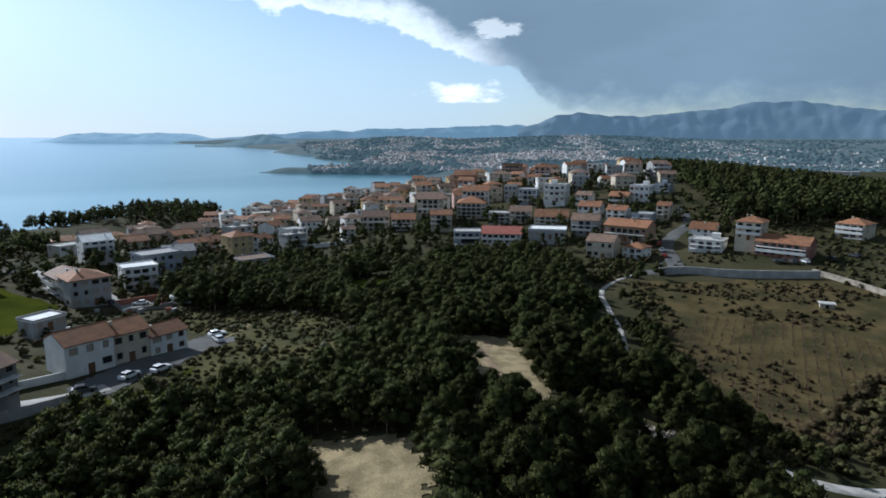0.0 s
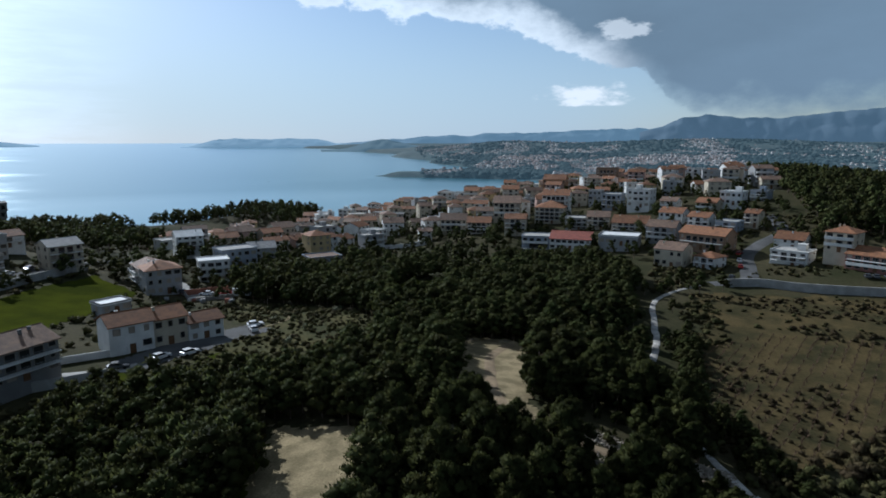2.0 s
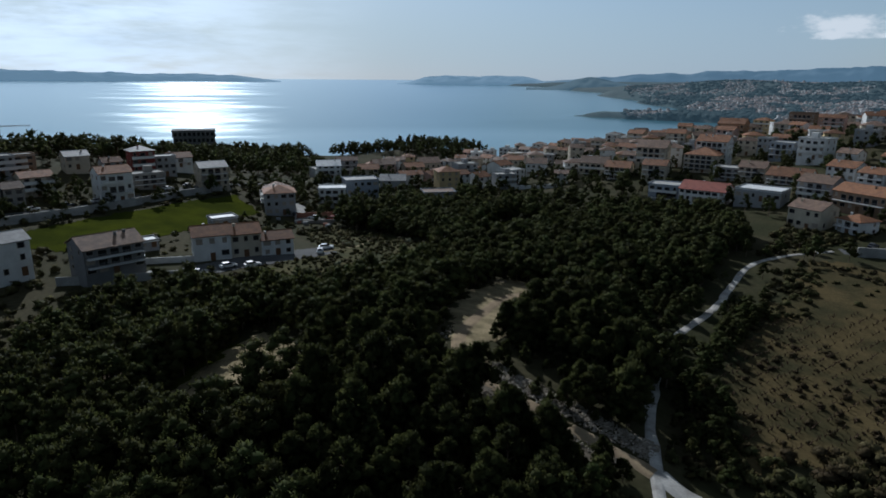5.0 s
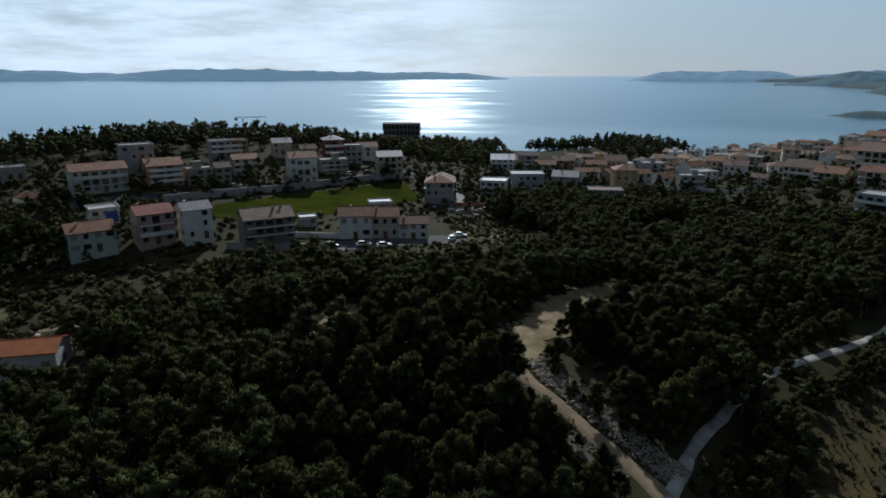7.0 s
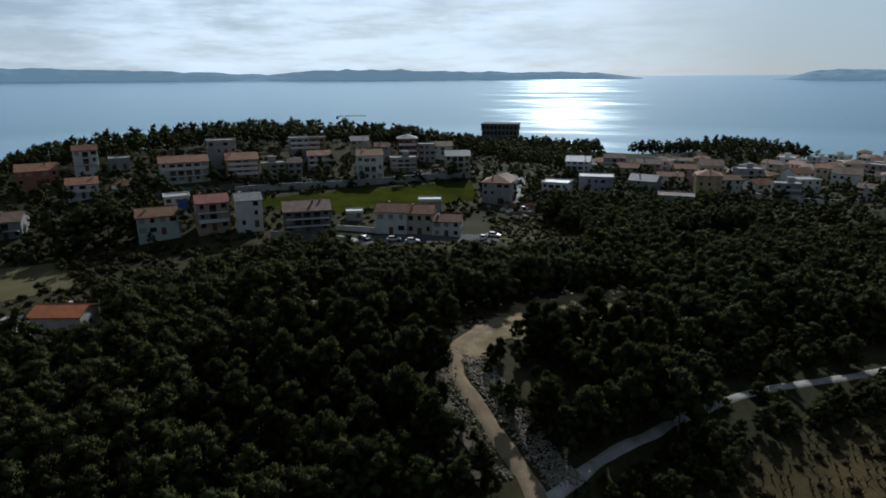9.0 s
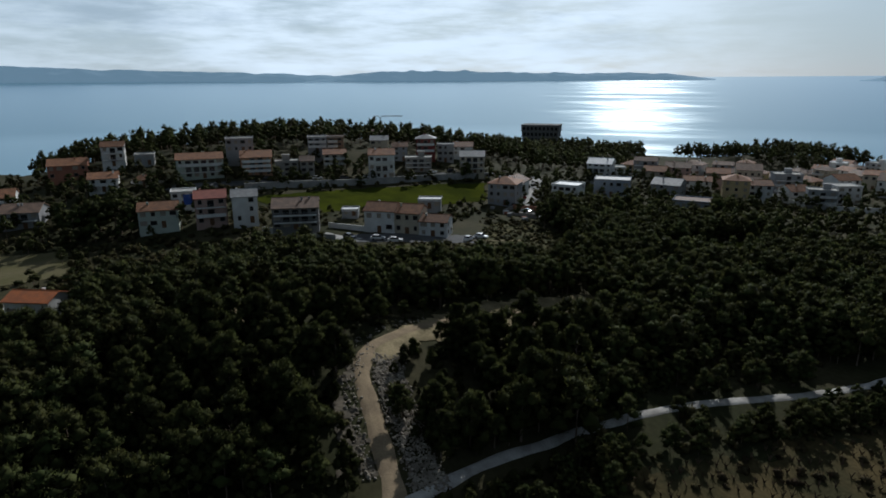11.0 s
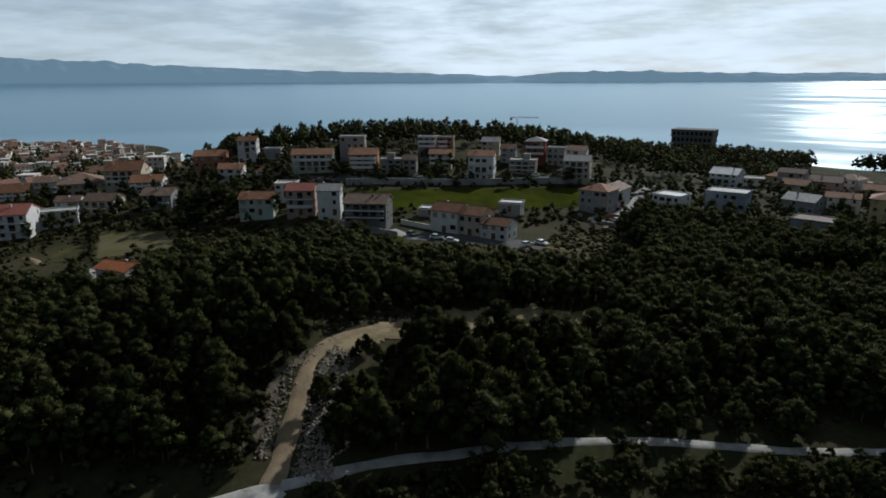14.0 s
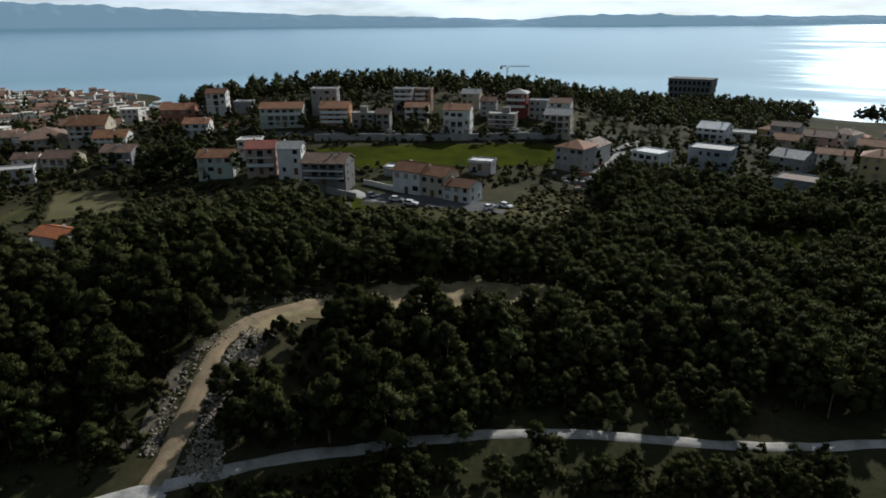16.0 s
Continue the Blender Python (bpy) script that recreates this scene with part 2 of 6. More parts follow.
EARTH = material("scrub ground", (0.034, 0.036, 0.016), 0.95, (0.060, 0.053, 0.028), 0.045, 0.9, 0.6, spread=0.22)
LAWN = material("meadow grass", (0.060, 0.070, 0.010), 0.9, (0.038, 0.047, 0.009), 0.10, 3.0, 0.5, spread=0.18, spec=0.0)
SCRUBGRASS = material("tawny scrub grass", (0.090, 0.080, 0.032), 0.95, (0.045, 0.048, 0.019), 0.10, 1.6, 0.6, spread=0.2)
SOIL = material("bare brown soil", (0.075, 0.055, 0.035), 0.95, (0.055, 0.042, 0.027), 0.2, 2.0, 0.6, spread=0.18)
RUBBLE = material("stony earth", (0.17, 0.145, 0.11), 0.95, (0.10, 0.085, 0.065), 0.5, 2.5, 0.8, spread=0.2)
DRY = material("dry field", (0.096, 0.072, 0.032), 0.95, (0.044, 0.040, 0.018), 0.11, 1.6, 0.9, spread=0.22)
STRAW = material("pale stubble", (0.33, 0.265, 0.155), 0.95, (0.19, 0.155, 0.088), 0.3, 3.2, 0.9, spread=0.22)
PLOT = material("stubble plot", (0.115, 0.105, 0.048), 0.95, (0.15, 0.13, 0.07), 0.1, 2.2, 0.5, spread=0.15)
GRAVEL = material("limestone gravel", (0.52, 0.50, 0.465), 0.95, (0.32, 0.30, 0.275), 0.4, 5.0, 0.5, spread=0.16)
DIRT = material("earth track", (0.32, 0.245, 0.155), 0.95, (0.23, 0.175, 0.115), 0.3, 4.0, 0.5, spread=0.15)
ASPHALT = material("grey asphalt", (0.13, 0.13, 0.13), 0.9, (0.09, 0.09, 0.09), 0.15, 6.0, 0.3, spread=0.1)
PAVING = material("pale concrete paving", (0.42, 0.41, 0.39), 0.9, (0.33, 0.32, 0.30), 0.2, 4.0, 0.2)
STONE = material("limestone rubble", (0.42, 0.37, 0.30), 0.9, (0.24, 0.205, 0.165), 0.6, 6.0, 0.5, per="object", spread=0.15)
WALLSTONE = material("concrete retaining wall", (0.36, 0.35, 0.33), 0.9, (0.26, 0.255, 0.24), 0.3, 4.0, 0.4)
CARPAINT = material("white car paint", (0.75, 0.75, 0.75), 0.25, None, 0.5, 2.0, 0, spread=0.02, spec=0.5)
CARDARK = material("dark car paint", (0.06, 0.065, 0.075), 0.25, None, 0.5, 2.0, 0, spread=0.05, spec=0.5)
CARRED = material("red car paint", (0.28, 0.03, 0.025), 0.25, None, 0.5, 2.0, 0, spread=0.05, spec=0.5)
RUBBER = material("tyre rubber", (0.025, 0.025, 0.025), 0.85, None, 1.0, 5.0, 0)
# Far town colours carry painted haze: paler here, with faint emission added below.
FARWALL = material("haze-tinted far town walls", (0.44, 0.425, 0.41), 0.9, (0.33, 0.31, 0.30), 0.01, 0.2, 0, per="island", spread=0.1)
FARROOF = material("haze-tinted far town roofs", (0.30, 0.205, 0.175), 0.9, (0.24, 0.18, 0.16), 0.01, 0.2, 0, per="island", spread=0.1)
VILLAGE = material("village walls", (0.66, 0.63, 0.58), 0.9, (0.56, 0.52, 0.46), 0.3, 3.0, 0.1, per="island", spread=0.08)
VILLAGE_TILES = material("village roof tiles", (0.30, 0.17, 0.12), 0.85, (0.22, 0.14, 0.11), 0.4, 5.0, 0.2, per="island", spread=0.14)
# Far groves and land: distance haze painted into the bluish colours.
FARWOOD = material("haze-tinted far groves", (0.050, 0.072, 0.076), 0.95, (0.064, 0.086, 0.088), 0.02, 0.1, 0, per="island", spread=0.1)
FARLAND = material("haze-tinted far coast land", (0.056, 0.080, 0.078), 0.95, (0.085, 0.100, 0.095), 0.004, 0.02, 0, spread=0.2)
# Hills and islands: the blue grey of haze is put into their base colours.
HILLS = material("haze-tinted far hills", (0.085, 0.112, 0.143), 1.0, (0.12, 0.146, 0.175), 0.003, 0.012, 0, spread=0.12)
ISLES = material("haze-tinted islands", (0.10, 0.14, 0.18), 1.0, (0.12, 0.16, 0.20), 0.003, 0.01, 0, spread=0.05)
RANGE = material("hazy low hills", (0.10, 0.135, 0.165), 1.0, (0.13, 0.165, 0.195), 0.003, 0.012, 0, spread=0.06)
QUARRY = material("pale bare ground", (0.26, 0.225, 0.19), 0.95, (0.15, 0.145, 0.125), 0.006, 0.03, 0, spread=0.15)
COVE = material("haze-tinted wooded hill", (0.05, 0.07, 0.07), 1.0, (0.07, 0.09, 0.09), 0.003, 0.01, 0, spread=0.1)
for far_mat, haze_glow in ((COVE, (0.085, 0.14, 0.18)), (ISLES, (0.20, 0.31, 0.40)), (HILLS, (0.066, 0.110, 0.150)), (RANGE, (0.12, 0.20, 0.27)), (FARLAND, (0.034, 0.056, 0.070)), (FARWOOD, (0.028, 0.047, 0.059)), (FARWALL, (0.02, 0.03, 0.036)), (FARROOF, (0.02, 0.03, 0.036))):
    # haze of the air between, painted on far backdrops as pale emission
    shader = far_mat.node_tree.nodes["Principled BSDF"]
    shader.inputs["Emission Color"].default_value = (*haze_glow, 1)
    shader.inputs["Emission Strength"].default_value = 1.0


def sea_material():
    """Water: a dim blue body under a rippled sheen, calmer in long streaks."""
    m = bpy.data.materials.new("sea water")
    m.use_nodes = True
    nt = m.node_tree
    N, L = nt.nodes.new, nt.links.new
    nt.nodes.remove(nt.nodes["Principled BSDF"])
    tc = N("ShaderNodeTexCoord")
    hs = []
    turned = N("ShaderNodeMapping")
    turned.inputs["Rotation"].default_value = (0, 0, radians(-41))
    L(tc.outputs["Object"], turned.inputs["Vector"])
    for scale, detail, stretch in ((0.05, 6, (1, 1, 1)), (0.0016, 7, (1.0, 4.5, 1)), (0.011, 5, (1.0, 3.0, 1))):
        mp = N("ShaderNodeMapping")
        mp.inputs["Scale"].default_value = stretch
        L(turned.outputs[0], mp.inputs["Vector"])
        n = N("ShaderNodeTexNoise")
        n.inputs["Scale"].default_value, n.inputs["Detail"].default_value = scale, detail
        L(mp.outputs[0], n.inputs["Vector"])
        hs.append(n.outputs["Fac"])
    rr = N("ShaderNodeMapRange")
    rr.inputs["From Min"].default_value, rr.inputs["From Max"].default_value = 0.34, 0.66
    rr.inputs["To Min"].default_value, rr.inputs["To Max"].default_value = 0.275, 0.338
    both = N("ShaderNodeMix")
    both.inputs["Factor"].default_value = 0.35
    L(hs[1], both.inputs["A"]), L(hs[2], both.inputs["B"])
    L(both.outputs["Result"], rr.inputs["Value"])
    bp = N("ShaderNodeBump")
    bp.inputs["Strength"].default_value, bp.inputs["Distance"].default_value = 0.10, 3.0
    L(hs[0], bp.inputs["Height"])
    body, sheen, fres, mixer = N("ShaderNodeBsdfDiffuse"), N("ShaderNodeBsdfGlossy"), N("ShaderNodeFresnel"), N("ShaderNodeMixShader")
    body.inputs["Color"].default_value = (0.115, 0.25, 0.315, 1)
    sheen.distribution = "BECKMANN"
    sheen.inputs["Color"].default_value = (0.87, 0.965, 1.0, 1)
    fres.inputs["IOR"].default_value = 1.33
    L(rr.outputs[0], sheen.inputs["Roughness"])
    L(bp.outputs[0], sheen.inputs["Normal"])
    L(fres.outputs[0], mixer.inputs[0]), L(body.outputs[0], mixer.inputs[1]), L(sheen.outputs[0], mixer.inputs[2])
    L(mixer.outputs[0], nt.nodes["Material Output"].inputs["Surface"])
    return m


SEA = sea_material()

# ---------------------------------------------------------------- mesh helpers


def mesh_from(name, verts, faces, mats, idx=None, smooth=False):
    me = bpy.data.meshes.new(name)
    me.from_pydata([tuple(v) for v in verts], [], [tuple(f) for f in faces])
    for m in mats if isinstance(mats, (list, tuple)) else [mats]:
        me.materials.append(m)
    if idx is not None:
        me.polygons.foreach_set("material_index", np.asarray(idx, dtype=np.int32))
    if smooth:
        me.polygons.foreach_set("use_smooth", np.ones(len(me.polygons), dtype=bool))
    me.update()
    return me


def tri_mesh(name, v, f, mats, idx=None):
    """A mesh from numpy arrays of corners and triangles or quads, all of one size."""
    me = bpy.data.meshes.new(name)
    n, k = f.shape
    me.vertices.add(len(v))
    me.vertices.foreach_set("co", np.ascontiguousarray(v, dtype=np.float32).ravel())
    me.loops.add(n * k)
    me.loops.foreach_set("vertex_index", np.ascontiguousarray(f, dtype=np.int32).ravel())
    me.polygons.add(n)
    me.polygons.foreach_set("loop_start", np.arange(0, n * k, k, dtype=np.int32))
    for m in mats if isinstance(mats, (list, tuple)) else [mats]:
        me.materials.append(m)
    if idx is not None:
        me.polygons.foreach_set("material_index", np.asarray(idx, dtype=np.int32))
    me.update(calc_edges=True)
    me.validate()
    return me


class Solid:
    """Boxes and prisms gathered into one mesh."""

    def __init__(self):
        self.v, self.f = [], []

    def add(self, verts, faces):
        o = len(self.v)
        self.v += [tuple(p) for p in verts]
        self.f += [tuple(i + o for i in f) for f in faces]
        return self

    def box(self, x0, y0, z0, x1, y1, z1):
        v = [(x0, y0, z0), (x1, y0, z0), (x1, y1, z0), (x0, y1, z0), (x0, y0, z1), (x1, y0, z1), (x1, y1, z1), (x0, y1, z1)]
        return self.add(v, [(0, 3, 2, 1), (4, 5, 6, 7), (0, 1, 5, 4), (1, 2, 6, 5), (2, 3, 7, 6), (3, 0, 4, 7)])

    def mesh(self, name, mat):
        return mesh_from(name, self.v, self.f, mat)


def part(name, me, parent, label="", at=None):
    ob = new(name, me)
    ob.parent = parent
    if at is not None:
        ob.matrix_basis = at
    return tagged(ob, label)


def thing(name, m, label, category, group="", kind=""):
    ob = new(name)
    ob.matrix_basis = m
    return tagged(ob, label, category, group, kind)


# ---------------------------------------------------------------- lie of the land
def smooth(a, b, x):
    t = np.clip((x - a) / (b - a), 0, 1)
    return t * t * (3 - 2 * t)


# swells and hollows of the ground: x, y, spread, height
NEAR_SWELLS = [
    (40, 145, 52, -0.9), (50, 95, 52, -7.5), (20, 105, 29, 4.3), (15, 65, 34, 8.4),
    (45, 60, 40, 0.7), (0, 130, 46, 3.7), (-20, 75, 52, -2.0), (-60, 125, 52, 3.9),
    (-50, 170, 46, -2.0), (-95, 75, 46, 0.7), (-100, 150, 52, -2.7), (-90, 15, 57, -4.0),
    (-160, 90, 52, -0.2), (-185, 45, 52, 6.9), (-150, 160, 46, -1.3), (-178, 185, 46, 3.5),
    (-130, -20, 63, -3.2), (-260, 110, 92, 9.9), (-340, 220, 103, 18.0), (-120, 230, 63, 1.0),
    (-150, 320, 92, -10.7), (-60, 360, 80, -2.6),
]
FAR_SWELLS = [
    (40, 300, 63, -3.5), (30, 370, 57, 1.3), (100, 350, 57, 2.9), (90, 260, 63, 1.7),
    (150, 450, 92, 12.4), (130, 180, 69, -2.8), (60, 520, 103, 4.5), (220, 340, 92, 8.9),
    (-380, 400, 80, 22.7), (-150, 475, 46, -9.0), (-8, 352, 25, 4.5), (110, 250, 25, -2.1),
    (17, 358, 21, -1.2), (-167, 130, 21, -1.3), (200, 600, 103, 12.3), (-250, -80, 80, -4.5),
    (-171, 91, 21, 1.0), (124, 247, 21, 1.9), (-185, 430, 29, -2.4), (-143, 299, 25, 4.9),
    (-450, -230, 126, -32.5), (-320, -150, 80, -3.1), (-225, 490, 46, 18.5), (-930, -400, 150, 15.0), (-300, 425, 45, 5.0),
]


def height(x, y):
    """Height of the ground above the sea: a slope that falls to the shore, with swells and hollows."""
    x, y = np.asarray(x, float), np.asarray(y, float)
    s = 650 - (-0.906 * x + 0.423 * y)
    z = 62 * smooth(0, 430, s) - 8 * (1 - smooth(-60, 0, s))
    far = smooth(620, 1250, y + 0.2 * x)
    z = z * (1 - far) + np.minimum(z, 14) * far
    for cx, cy, r, dz in NEAR_SWELLS + FAR_SWELLS:
        z = z + dz * np.exp(-((x - cx) ** 2 + (y - cy) ** 2) / (2 * r * r))
    return z


EYE_X, EYE_Y, EYE_Z = 60.0, 45.0, 131.0
NEAR_R = 1500.0
RISE = EYE_Z / 3400


def fold(v):
    """Draws what lies beyond 1.5 km nearer along its own line of sight, so that the whole distance lies within 5 km."""
    v = np.array(v, dtype=float)
    d = v - np.array([EYE_X, EYE_Y, EYE_Z])
    r = np.hypot(d[:, 0], d[:, 1])
    k = np.where(r > NEAR_R, (EYE_Z + NEAR_R * RISE) / (RISE * r + EYE_Z), 1.0)
    return d * k[:, None] + np.array([EYE_X, EYE_Y, EYE_Z])


def grid_faces(nu, nv, wrap=False):
    i, j = np.meshgrid(np.arange(nu if wrap else nu - 1), np.arange(nv - 1), indexing="ij")
    a = i * nv + j
    b = ((i + 1) % nu) * nv + j
    return np.stack([a, b, b + 1, a + 1], -1).reshape(-1, 4)


def build_ground():
    def line(lo, hi, step, reach, grow):
        out = list(np.arange(lo, hi + step, step))
        s, a = step, out[-1]
        while a < hi + reach:
            s *= grow
            a += s
            out.append(a)
        s, a = step, out[0]
        while a > lo - reach:
            s *= grow
            a -= s
            out.insert(0, a)
        return np.array(out)

    xs, ys = line(-230, 190, 3.5, 1700, 1.07), line(-70, 400, 3.5, 1700, 1.07)
    X, Y = np.meshgrid(xs, ys, indexing="ij")
    Z = height(X, Y)
    Z = Z + np.array([noise.noise(Vector((a * 0.09, b * 0.09, 0))) for a, b in zip(X.ravel(), Y.ravel())]).reshape(X.shape) * 0.22
    v = fold(np.stack([X.ravel(), Y.ravel(), Z.ravel()], 1))
    me = tri_mesh("ground", v, grid_faces(len(xs), len(ys)), EARTH)
    me.polygons.foreach_set("use_smooth", np.ones(len(me.polygons), dtype=bool))
    tagged(new("ground", me), "dry scrubby slope of earth and low grass", "ground", kind="structure")


def build_sea():
    az = np.radians(np.linspace(0, 360, 181)[:-1])
    r = np.concatenate([np.linspace(5, 1500, 12), np.geomspace(1600, 90000, 60)])
    A, R = np.meshgrid(az, r, indexing="ij")
    v = np.stack([EYE_X + R.ravel() * np.sin(A.ravel()), EYE_Y + R.ravel() * np.cos(A.ravel()), np.zeros(A.size)], 1)
    me = tri_mesh("sea", fold(v), grid_faces(len(az), len(r), True), SEA)
    me.polygons.foreach_set("use_smooth", np.ones(len(me.polygons), dtype=bool))
    tagged(new("sea", me), "calm blue sea with a bright sun path", "sea", kind="structure")


build_ground()
build_sea()


# ---------------------------------------------------------------- distance
def coast_x(y):
    """How far left the far coast reaches at a distance y."""
    y = np.asarray(y, float)
    c = -60 - 0.0 * y
    c = c - 560 * smooth(1930, 2080, y) * (1 - smooth(2150, 2420, y))
    c = c - 330 * smooth(2250, 2500, y) - 350 * smooth(2700, 3600, y) - 700 * smooth(3600, 5300, y) - 1000 * smooth(5300, 7600, y) - 3300 * smooth(7600, 13500, y)
    return c


def far_height(x, y):
    d = x - coast_x(y)
    z = (14 + 16 * smooth(2300, 2700, y)) * smooth(0, 90, d) + 45 * smooth(100, 1400, d) * smooth(2400, 4200, y) - 12 * (1 - smooth(-80, 0, d))
    z = z * smooth(1780, 1900, y + 0 * x)
    z = z + 60 * np.exp(-(((x + 500) / 500) ** 2 + ((y - 4700) / 600) ** 2)) + 50 * np.exp(-(((x - 900) / 900) ** 2 + ((y - 4300) / 500) ** 2))
    return z


def build_far_coast():
    az = np.radians(np.linspace(-30, 62, 300))
    r = np.geomspace(1500, 17000, 110)
    A, R = np.meshgrid(az, r, indexing="ij")
    X, Y = EYE_X + R * np.sin(A), EYE_Y + R * np.cos(A)
    near = smooth(1550, 1900, R)
    Z = far_height(X, Y) * near - 6 * (1 - near)
    Z += np.where(Z > 6, 1, 0) * np.array([noise.noise(Vector((a * 0.004, b * 0.004, 3))) for a, b in zip(X.ravel(), Y.ravel())]).reshape(X.shape) * 9
    v = fold(np.stack([X.ravel(), Y.ravel(), Z.ravel()], 1))
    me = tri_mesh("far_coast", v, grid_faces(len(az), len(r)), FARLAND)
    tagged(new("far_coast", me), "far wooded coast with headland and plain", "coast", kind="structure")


def build_far_town():
    rng = np.random.default_rng(5)
    v, f, idx = [], [], []
    wv, wf = [], []
    count = 0
    while count < 11000:
        R = 1900 + 7000 * rng.random() ** 1.5
        a = radians(rng.uniform(-14, 40))
        if math.degrees(a) > 22 + 18 * rng.random():
            continue
        x, y = EYE_X + R * math.sin(a), EYE_Y + R * math.cos(a)
        d = x - float(coast_x(y))
        if d < 40 or noise.noise(Vector((x * 0.0030, y * 0.0016, 9))) + 0.6 * noise.noise(Vector((x * 0.009, y * 0.004, 2))) < 0.02 or rng.random() < 0.15:
            # groves stand where the town leaves room
            if d > 8 and len(wv) < 99000:
                o, z, w, h = len(wv), float(far_height(x, y)) - 1, rng.uniform(7, 20), rng.uniform(6, 11)
                for k in range(4):
                    wv += [(x + w * q * math.cos(1.57 * k + e), y + w * q * math.sin(1.57 * k + e), z + h * g) for q, g, e in ((0.9, 0, 0.2), (1.0 * rng.uniform(0.7, 1.1), 0.6, 0.5))]
                wv.append((x, y, z + h))
                for k in range(4):
                    a0, a1, b0, b1 = o + 2 * k, o + 2 * k + 1, o + 2 * ((k + 1) % 4), o + 2 * ((k + 1) % 4) + 1
                    wf += [(a0, b0, b1), (a0, b1, a1), (a1, b1, o + 8)]
            continue
        if d > 2600 or (x > 900 and rng.random() < 0.75):
            continue
        z = float(far_height(x, y)) - 1
        w, l, h = rng.uniform(6, 10), rng.uniform(7, 12), rng.uniform(3.5, 6.5) * (2.2 if rng.random() < 0.05 else 1)
        t = rng.uniform(0, 3.14)
        c, s = math.cos(t), math.sin(t)
        o = len(v)
        for dz, g in ((0, 1), (h, 1)):
            for sx, sy in ((-1, -1), (1, -1), (1, 1), (-1, 1)):
                px, py = sx * w / 2, sy * l / 2
                v.append((x + c * px - s * py, y + s * px + c * py, z + dz))
        v.append((x, y, z + h + rng.uniform(0.5, 3)))
        f += [(o, o + 1, o + 5), (o, o + 5, o + 4), (o + 1, o + 2, o + 6), (o + 1, o + 6, o + 5), (o + 2, o + 3, o + 7), (o + 2, o + 7, o + 6), (o + 3, o, o + 4), (o + 3, o + 4, o + 7)]
        f += [(o + 4, o + 5, o + 8), (o + 5, o + 6, o + 8), (o + 6, o + 7, o + 8), (o + 7, o + 4, o + 8)]
        idx += [0] * 8 + [1 if rng.random() < 0.72 else 0] * 4
        count += 1
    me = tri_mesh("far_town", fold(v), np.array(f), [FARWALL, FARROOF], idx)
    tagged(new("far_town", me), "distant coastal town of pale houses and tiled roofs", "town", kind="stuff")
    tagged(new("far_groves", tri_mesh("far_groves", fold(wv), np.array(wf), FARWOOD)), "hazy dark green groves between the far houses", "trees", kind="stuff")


def ridge(name, label, mat, lo, hi, R, profile, seed, rough):
    """A far range: its crest, in metres above the sea, is given by bearing in degrees."""
    n, rows = 260, 9
    az = np.linspace(lo, hi, n)
    v = []
    for a in az:
        top = profile(a)
        jag = sum(noise.noise(Vector((a * k, seed, 0))) / k for k in (0.5, 1.1, 2.3, 5.0)) * rough
        top = max(top * (1 + jag), 1.0)
        for j in range(rows):
            u = j / (rows - 1)
            rr = R * (0.86 + 0.14 * u) + noise.noise(Vector((a * 0.9, u * 3, seed))) * R * 0.02
            zz = top * u ** 0.8 + noise.noise(Vector((a * 1.7, u * 4, seed + 5))) * top * 0.10 * u * (1 - u) * 4 - 5 * (u == 0)
            v.append((EYE_X + rr * math.sin(radians(a)), EYE_Y + rr * math.cos(radians(a)), zz))
    me = tri_mesh(name, fold(v), grid_faces(n, rows), mat)
    me.polygons.foreach_set("use_smooth", np.ones(len(me.polygons), dtype=bool))
    tagged(new(name, me), label, "mountain", kind="structure")


def hump(a, c, w, h):
    return h * math.exp(-((a - c) / w) ** 2)


build_far_coast()
build_far_town()
ridge("mountain_range", "bare limestone mountain range tinted blue grey with painted haze", HILLS, 6, 70, 16000,
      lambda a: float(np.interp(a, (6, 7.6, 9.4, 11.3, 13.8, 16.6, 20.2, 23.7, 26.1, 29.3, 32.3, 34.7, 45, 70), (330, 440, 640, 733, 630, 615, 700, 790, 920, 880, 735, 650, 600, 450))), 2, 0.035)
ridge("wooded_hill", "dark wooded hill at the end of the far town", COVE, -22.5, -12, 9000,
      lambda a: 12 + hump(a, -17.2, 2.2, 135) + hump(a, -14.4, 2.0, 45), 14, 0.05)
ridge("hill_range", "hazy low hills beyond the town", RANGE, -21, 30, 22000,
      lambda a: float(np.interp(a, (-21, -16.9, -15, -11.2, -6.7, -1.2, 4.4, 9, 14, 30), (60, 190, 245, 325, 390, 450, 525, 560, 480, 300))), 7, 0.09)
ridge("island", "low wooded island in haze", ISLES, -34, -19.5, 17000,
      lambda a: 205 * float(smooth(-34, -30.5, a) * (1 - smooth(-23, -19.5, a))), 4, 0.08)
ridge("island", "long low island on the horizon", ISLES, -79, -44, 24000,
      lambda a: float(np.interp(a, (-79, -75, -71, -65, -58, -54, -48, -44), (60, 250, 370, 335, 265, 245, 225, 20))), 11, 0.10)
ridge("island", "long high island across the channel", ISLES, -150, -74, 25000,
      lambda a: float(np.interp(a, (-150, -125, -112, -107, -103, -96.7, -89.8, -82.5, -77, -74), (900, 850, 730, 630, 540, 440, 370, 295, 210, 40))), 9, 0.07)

# ---------------------------------------------------------------- roads, fields and clearings laid on the ground


def inside(poly, x, y):
    hit = False
    for (x0, y0), (x1, y1) in zip(poly, poly[1:] + poly[:1]):
        if (y0 > y) != (y1 > y) and x < (x1 - x0) * (y - y0) / (y1 - y0) + x0:
            hit = not hit
    return hit


